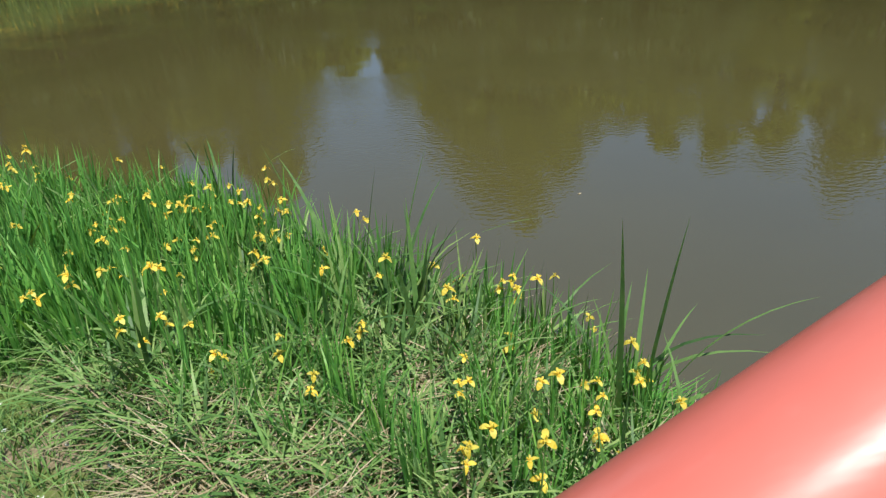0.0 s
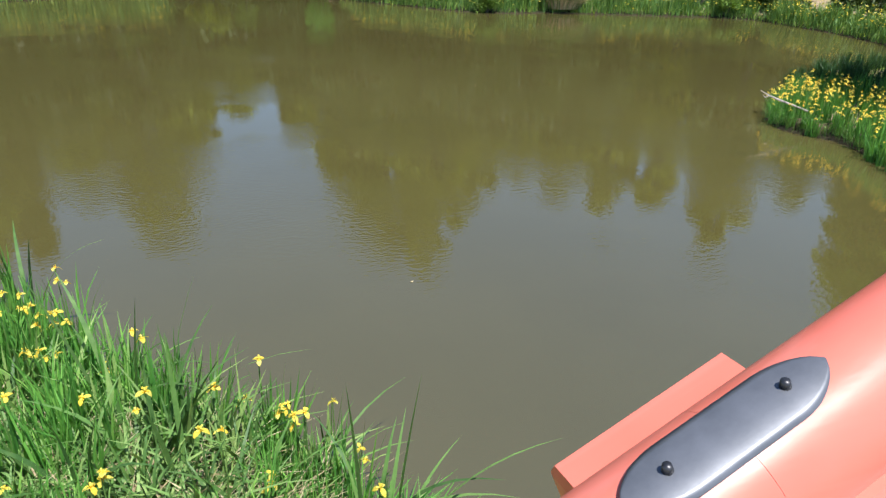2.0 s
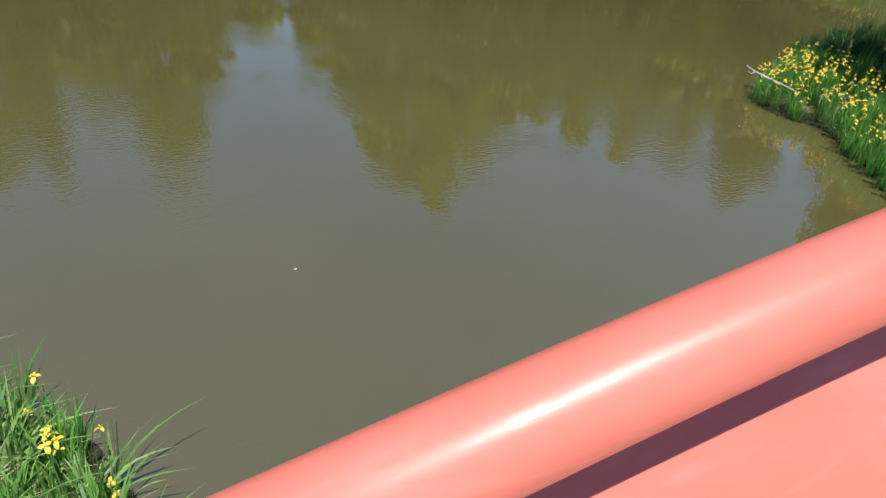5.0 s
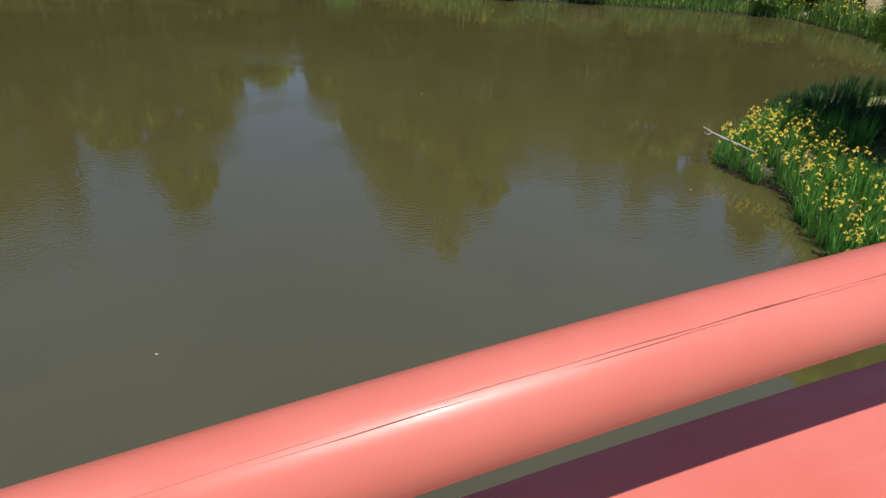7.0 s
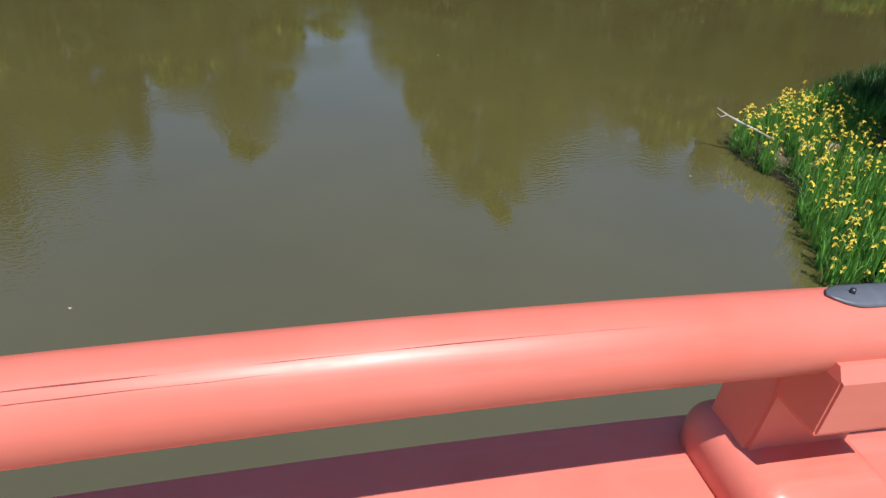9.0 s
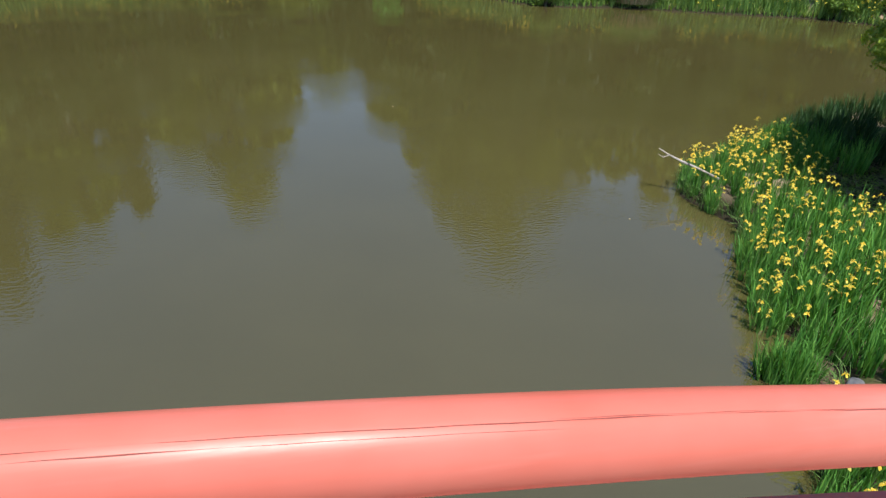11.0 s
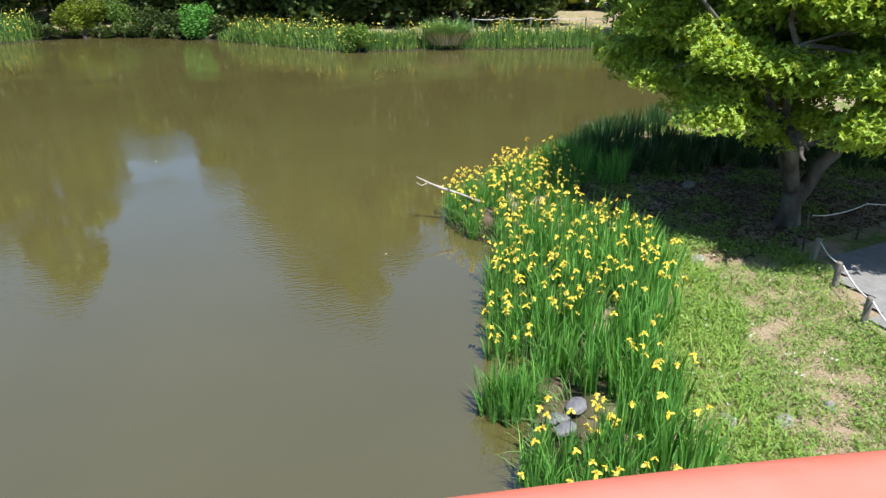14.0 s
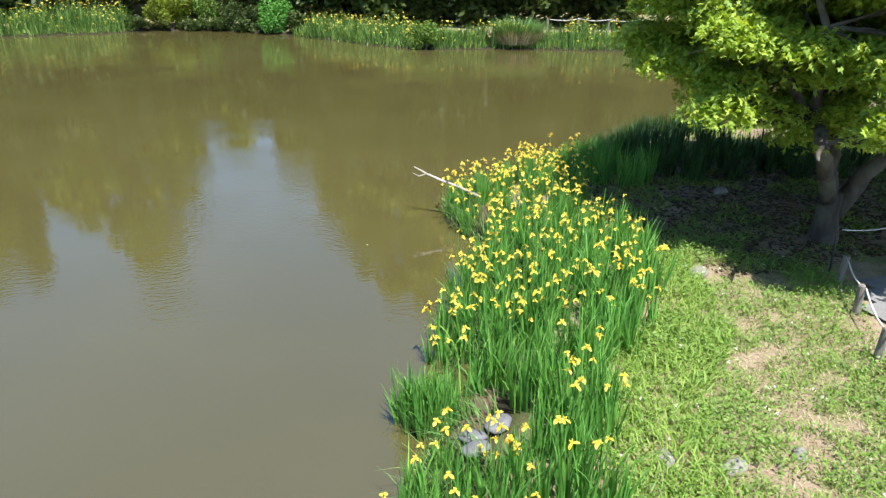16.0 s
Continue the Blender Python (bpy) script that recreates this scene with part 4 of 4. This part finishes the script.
    cs, ss = [], []
    for k in range(150):
        ang = -1.25 + 2.75 * k / 149
        rad = 56 + nr.uniform(-3, 4)
        x, y = 2 + rad * math.sin(ang), rad * math.cos(ang)
        h = 8.2 + nr.uniform(-1.2, 1.6)
        n = 420
        v = nr.normal(0, 1, (n, 3))
        v /= np.linalg.norm(v, axis=1)[:, None]
        v *= (nr.uniform(0.2, 1.05, n) ** 0.5)[:, None]
        cs.append(np.array([x, y, h * 0.5]) + v * np.array([1.7, 1.7, h * 0.5]))
        ss.append(nr.uniform(0.3, 0.6, n))
    tagged(mesh_object("far_woodland", *card_cloud(nr, np.concatenate(cs), np.concatenate(ss)), TREE_LEAF), "dense green undergrowth behind the trees", "wood", kind="stuff")


build_far_bank()


def rope_fence(name, posts, height, radius, sag, label, group, rope_r=0.008, ground_sink=0.15, mat=None):
    """Short posts, each a thing, and the rope that hangs between their tops."""
    tops = []
    for i, (x, y) in enumerate(posts):
        z = float(ground_height(np.array([x]), np.array([y]))[0])
        t = thing(name, label, "fence post", group, pose(x, y, z, (i * 37 % 5) - 2, (i * 23 % 7) - 3, i * 40))
        v, f = tube_data([(0, 0, -ground_sink), (0, 0, height - 0.012), (0, 0, height)], [radius, radius, radius * 0.8], 14)
        mesh_object("stake", v, f, mat or GREY_WOOD, t)
        tops.append(Vector((x, y, z + height - 0.03)))
    pts = []
    for a, b in zip(tops, tops[1:]):
        for k in range(10):
            s_ = k / 10
            p = a.lerp(b, s_)
            p.z -= sag * 4 * s_ * (1 - s_)
            p += Vector((0, -radius, 0))
            pts.append(p)
    pts.append(tops[-1] + Vector((0, -radius, 0)))
    v, f = tube_data(pts, [rope_r] * len(pts), 8)
    r = mesh_object("fence_rope", v, f, ROPE, smooth=True)
    tagged(r, "white rope hanging between the stakes", "rope")


rope_fence("fence_post", [(8.30, 2.15), (8.72, 2.8), (9.17, 3.49), (9.66, 4.17), (10.07, 4.77)], 0.31, 0.034, 0.05, "short weathered round stake beside the gravel path", "rope fence by the path")
rope_fence("iron_stake", [(10.20, 5.02), (11.2, 5.0), (12.3, 4.75), (13.3, 4.6)], 0.55, 0.013, 0.05, "thin dark iron stake in the maple's shade", "iron stakes", 0.006, mat=BOLT)
rope_fence("far_fence_post", [(19.4 + 1.5 * k, 32.3 - 0.4 * k) for k in range(7)], 0.75, 0.05, 0.08, "grey fence stake on the far bank", "rope fence on the far bank", 0.014)


def build_path():
    edge = [(8.1, 0.6), (8.5, 2.0), (8.95, 2.8), (9.35, 3.4), (9.85, 4.1), (10.3, 4.72), (11.2, 4.78), (13, 4.4), (16, 3.9), (20, 3.0)]
    outer = [(20, -2.5), (14, -1.5), (11, -0.8), (9.5, -0.5), (8.1, -0.4)]
    poly = edge + outer
    bm = bmesh.new()
    gs = 0.25
    verts = {}

    def vert(i, j):
        if (i, j) not in verts:
            x, y = i * gs, j * gs
            verts[i, j] = bm.verts.new((x, y, float(ground_height(np.array([x]), np.array([y]))[0]) + 0.03))
        return verts[i, j]
    for i in range(30, 84):
        for j in range(-12, 24):
            if in_poly((i + 0.5) * gs, (j + 0.5) * gs, poly):
                bm.faces.new((vert(i, j), vert(i + 1, j), vert(i + 1, j + 1), vert(i, j + 1)))
    o = part("path", bm, GRAVEL, None)
    tagged(o, "pale grey gravel path beside the rope fence", "path", kind="structure")
    z = [(x, 41.5 - 0.25 * x) for x in range(6, 13, 2)]
    v = []
    for x, y in z:
        for w in (-1.6, 1.8):
            v.append((x, y + w, float(ground_height(np.array([x]), np.array([y + w]))[0]) + 0.02))
    o = mesh_object("far_path", v, [(2 * i, 2 * i + 2, 2 * i + 3, 2 * i + 1) for i in range(len(z) - 1)], SOIL)
    tagged(o, "dry pale soil path behind the far bank", "path", kind="structure")


build_path()


def rock(name, x, y, w, d, h, seed, material, label, turn=0, lift=0.0, category="stone"):
    bm = bmesh.new()
    bmesh.ops.create_icosphere(bm, subdivisions=3, radius=1)
    for v in bm.verts:
        n = v.co.normalized()
        k = 1 + 0.16 * noise.noise(n * 1.6 + Vector((seed, 0, 0))) + 0.05 * noise.noise(n * 5 + Vector((0, seed, 0)))
        v.co = Vector((n.x * w / 2, n.y * d / 2, n.z * h * (0.8 if n.z > 0 else 0.4))) * k
    z = max(0.0, float(ground_height(np.array([x]), np.array([y]))[0]))
    o = part(name, bm, material, None, "", True)
    o.matrix_basis = pose(x, y, z + lift + h * 0.12, 0, 0, turn)
    return tagged(o, label, category, "stones on the bank")


# the first three stones stand in for basking turtles
rock("stone", 5.86, 3.77, 0.27, 0.17, 0.055, 1, DARK_STONE, "smooth dark grey stone on a muddy mound, in place of a basking turtle", 35, 0.05)
rock("stone", 5.65, 3.75, 0.22, 0.14, 0.05, 2, DARK_STONE, "smooth dark grey stone on a muddy mound, in place of a basking turtle", -10, 0.05)
rock("stone", 5.61, 3.57, 0.25, 0.15, 0.05, 3, DARK_STONE, "smooth dark grey stone on a muddy mound, in place of a basking turtle", 15, 0.05)
rock("stone", 8.78, 5.38, 0.26, 0.17, 0.10, 4, STONE, "pale weathered stone at the edge of the shade", 10)
rock("stone", 7.15, 2.75, 0.24, 0.13, 0.05, 5, STONE, "flat pale stone sunk in the grass", 15)
rock("stone", 7.66, 2.72, 0.15, 0.10, 0.05, 6, STONE, "flat pale stone sunk in the grass", 50)
rock("stone", 6.75, 2.95, 0.17, 0.12, 0.06, 7, STONE, "flat pale stone sunk in the grass", 80)
rock("stone", 10.9, 7.75, 0.30, 0.18, 0.09, 8, STONE, "mossy stone in the maple's shade", 30)
rock("stone", 12.6, 5.3, 0.36, 0.24, 0.10, 9, STONE, "mossy stone in the maple's shade", 30)
rock("stone", 12.0, 5.1, 0.30, 0.2, 0.08, 10, STONE, "mossy stone in the maple's shade", 70)


rock("mud_mound", 5.76, 3.84, 0.55, 0.48, 0.12, 12, SOIL_DARK, "low mound of brown mud and leaf litter", 20, -0.06, "mud")
rock("mud_mound", 5.95, 4.25, 0.5, 0.35, 0.10, 13, SOIL_DARK, "low mound of brown mud and leaf litter", 60, -0.04, "mud")


def build_stick():
    t = thing("driftwood_branch", "bleached bare branch lying out over the water", "branch")
    p = [(7.35, 8.45, 0.36), (7.08, 8.65, 0.47), (6.85, 8.77, 0.55), (6.66, 8.89, 0.63), (6.50, 8.98, 0.72)]
    mesh_object("limb", *tube_data(p, [0.024, 0.019, 0.021, 0.014, 0.008], 8), BLEACHED, t, smooth=True)
    mesh_object("twig", *tube_data([p[3], (6.55, 8.88, 0.60), (6.45, 8.88, 0.66)], [0.010, 0.008, 0.004], 6), BLEACHED, t, smooth=True)


build_stick()


def build_reeds():
    """Tall broad reeds that stand over the shore, and the flattened stems beside them."""
    nr = np.random.RandomState(3)
    for i, (x, y, hs) in enumerate(((-4.22, 2.45, 0.95), (-5.0, 4.05, 0.72), (-6.0, 5.95, 1.0), (-5.2, 3.3, 1.15), (-5.3, 3.75, 1.1), (-5.05, 3.1, 0.95), (-5.55, 3.2, 0.85), (-4.75, 2.8, 0.7), (-4.9, 2.3, 0.7), (-5.35, 4.3, 0.75))):
        z = max(0.0, float(ground_height(np.array([x]), np.array([y]))[0]))
        t = thing("reed_plant", "tall broad-leaved reed rising above the irises", "reed", "reeds on the near shore", pose(x, y, z))
        n = 7
        a = nr.uniform(0, 6.28, n)
        b = np.stack([0.05 * np.cos(a), 0.05 * np.sin(a), np.zeros(n)], 1)
        mesh_object("leaves", *blades(nr, b, nr.uniform(0.7, 1.2, n) * hs, nr.uniform(0.028, 0.046, n), nr.uniform(0.05, 0.3, n), nr.uniform(0.0, 0.8, n), 9, a), REED_LEAF, t)
    x, y = -4.30, 2.18
    t = thing("reed_plant", "tall cattail with broad bent leaves at the waterline", "reed", "reeds on the near shore", pose(x, y, float(ground_height(np.array([x]), np.array([y]))[0])))
    for h, lean, droop, head, w in ((1.36, 0.03, 0.04, 2.9, 0.040), (1.3, 0.10, 0.05, 0.2, 0.036), (1.15, 0.22, 0.75, -0.1, 0.042), (0.92, 0.30, 0.25, 0.9, 0.034), (0.85, 0.15, 0.9, -0.6, 0.034), (0.8, 0.3, 0.7, 0.5, 0.03), (0.9, 0.1, 0.2, 1.9, 0.034)):
        one = [np.array([q]) for q in (h, w, lean, droop, head)]
        mesh_object("leaf", *blades(nr, np.array([[0.05 * math.cos(head), 0.05 * math.sin(head), -0.03]]), one[0], one[1], one[2], one[3], 12, one[4]), REED_LEAF, t)
    # dead leaves of last year, lying in swathes
    n = 520
    b = np.column_stack([nr.normal(-5.45, 0.42, n), nr.normal(2.6, 0.36, n), np.zeros(n)])
    b[:, 2] = np.maximum(0.0, ground_height(b[:, 0], b[:, 1])) + nr.uniform(0.03, 0.26, n)
    v, f = blades(nr, b, nr.uniform(0.02, 0.09, n), nr.uniform(0.006, 0.014, n), nr.uniform(3, 7, n), nr.uniform(0, 0.6, n), 5, nr.uniform(0, 6.28, n))
    tagged(mesh_object("dead_leaves", v, f, STRAW), "bleached dead iris leaves lying in a tangle", "straw", kind="stuff")
    n = 760
    b = np.column_stack([nr.uniform(-4.4, -3.92, n), nr.uniform(2.0, 2.7, n), nr.uniform(0.02, 0.20, n)])
    v, f = blades(nr, b, nr.uniform(0.02, 0.06, n), nr.uniform(0.008, 0.014, n), nr.uniform(5, 10, n), np.zeros(n), 4, nr.normal(0.35, 0.45, n))
    tagged(mesh_object("flattened_stems", v, f, BRIGHT_LEAF), "mat of flattened pale green stems at the waterline", "reed", kind="stuff")


build_reeds()


def build_sedge():
    """Thin drooping blades that overhang the water along both near shores."""
    nr = np.random.RandomState(41)
    for name, line, seed in (("shore_sedge", [(9.8, 10.7), (8.4, 9.97), (7.3, 9.3), (6.85, 8.6), (6.95, 8.2), (7.15, 7.46), (6.97, 7.05), (6.36, 5.9), (5.98, 4.96), (6.2, 4.5)], 1),
                             ("shore_sedge", [(5.85, 4.15), (5.42, 3.7), (5.14, 3.4), (4.75, 2.6), (4.6, 1.6)], 2),
                             ("shore_sedge", [(-4.3, 2.0), (-4.35, 2.95), (-4.65, 3.75), (-5.3, 4.6), (-6.1, 5.9), (-7.1, 6.5), (-8.2, 7.3)], 3)):
        got = []
        for p, q in zip(line, line[1:]):
            p, q = np.array(p), np.array(q)
            d = (q - p) / np.hypot(*(q - p))
            nrm = np.array([-d[1], d[0]])
            mid = (p + q) / 2 + nrm * 0.3
            if shore_distance(np.array([mid[0]]), np.array([mid[1]]))[0] > 0:
                nrm = -nrm
            m = int(np.hypot(*(q - p)) * (130 if seed < 3 else 70))
            base = p + (q - p) * nr.uniform(0, 1, (m, 1)) - nrm * nr.uniform(-0.04, 0.22, (m, 1))
            z = np.maximum(-0.03, ground_height(base[:, 0], base[:, 1]))
            head = math.atan2(nrm[1], nrm[0]) + nr.normal(0, 0.7, m)
            got.append(blades(nr, np.column_stack([base, z]), nr.uniform(0.15, 0.38, m), nr.uniform(0.006, 0.013, m), nr.uniform(0.1, 0.5, m), nr.uniform(0.2, 1.1, m), 4, head))
        tagged(mesh_object(name, *join_data(got), REED_LEAF), "thin green sedge drooping over the water's edge", "sedge", kind="stuff")


build_sedge()



def build_litter():
    """Last year's leaves under the maple; the dark spread also paints in its shade."""
    nr = np.random.RandomState(63)
    n = 16000
    a, r = nr.uniform(0, 2 * np.pi, n), 3.4 * np.sqrt(nr.uniform(0, 1, n))
    x, y = 11.7 + r * np.cos(a), 6.9 + r * np.sin(a)
    ok = (shore_distance(x, y) > 0.8) & (x > 9.0) & (y > 5.2)
    c = np.column_stack([x, y, ground_height(x, y) + nr.uniform(0.004, 0.02, n)])[ok]
    v, f = card_cloud(nr, c, nr.uniform(0.025, 0.05, len(c)), 3.0)
    tagged(mesh_object("leaf_litter", v, f, LITTER), "brown fallen leaves on bare soil under the maple, deepening its shade", "leaf litter", kind="stuff")


build_litter()


def build_clover():
    nr = np.random.RandomState(14)
    pts = []
    while len(pts) < 70:
        x, y = nr.uniform(5.8, 10.2), nr.uniform(1.4, 5.6)
        if in_poly(x, y, RIGHT_LAWN) and noise.noise((x * 1.3, y * 1.3, 4)) > -0.05:
            pts.append((x, y))
    for k in range(30):
        pts.append((nr.uniform(-7.6, -6.2), nr.uniform(2.6, 3.6)))
    pts = np.array(pts)
    z = ground_height(pts[:, 0], pts[:, 1]) + nr.uniform(0.05, 0.11, len(pts))
    c = np.repeat(np.column_stack([pts, z]), 5, 0) + nr.normal(0, 0.007, (len(pts) * 5, 3))
    v, f = card_cloud(nr, c, nr.uniform(0.008, 0.015, len(c)), 0.8)
    tagged(mesh_object("clover_flowers", v, f, WHITE_PETAL), "small white clover flowers scattered in the grass", "flower", kind="stuff")
    # weeds with broad leaves on the lawn
    n = 24000
    q = []
    while len(q) < n:
        x, y = nr.uniform(5.6, 10.4), nr.uniform(1.0, 6.2)
        if in_poly(x, y, RIGHT_LAWN) and noise.noise((x * 1.5, y * 1.5, 31)) + 0.6 * noise.noise((x * 4.3, y * 4.3, 31)) + nr.uniform(-0.3, 0.3) > -0.08:
            q.append((x, y))
    q = np.array(q)
    c = np.column_stack([q, ground_height(q[:, 0], q[:, 1]) + nr.uniform(0.02, 0.12, n)])
    v, f = card_cloud(nr, c, nr.uniform(0.008, 0.020, n), 0.9)
    tagged(mesh_object("lawn_weeds", v, f, GRASS_LEAF), "low broad-leaved weeds among the grass", "weeds", kind="stuff")


build_clover()


FLOATING = [(-2.63, 5.50), (8.60, 20.91), (5.60, 7.93), (2.90, 14.10), (9.04, 20.93)]


def build_floating_leaves():
    """Fallen leaves that drift on the water."""
    for i, (x, y) in enumerate(FLOATING):
        bm = bmesh.new()
        ring = [bm.verts.new((0.016 * math.cos(a) * (1.5 if k % 4 == 0 else 1), 0.010 * math.sin(a), 0.002 + 0.004 * math.cos(2 * a))) for k, a in enumerate(2 * math.pi * q / 12 for q in range(12))]
        bm.faces.new(ring)
        o = part("floating_leaf", bm, STRAW, None)
        o.matrix_basis = pose(x, y, 0.004, 0, 0, i * 67)
        tagged(o, "pale fallen leaf floating on the pond", "leaf", "leaves on the water")


build_floating_leaves()
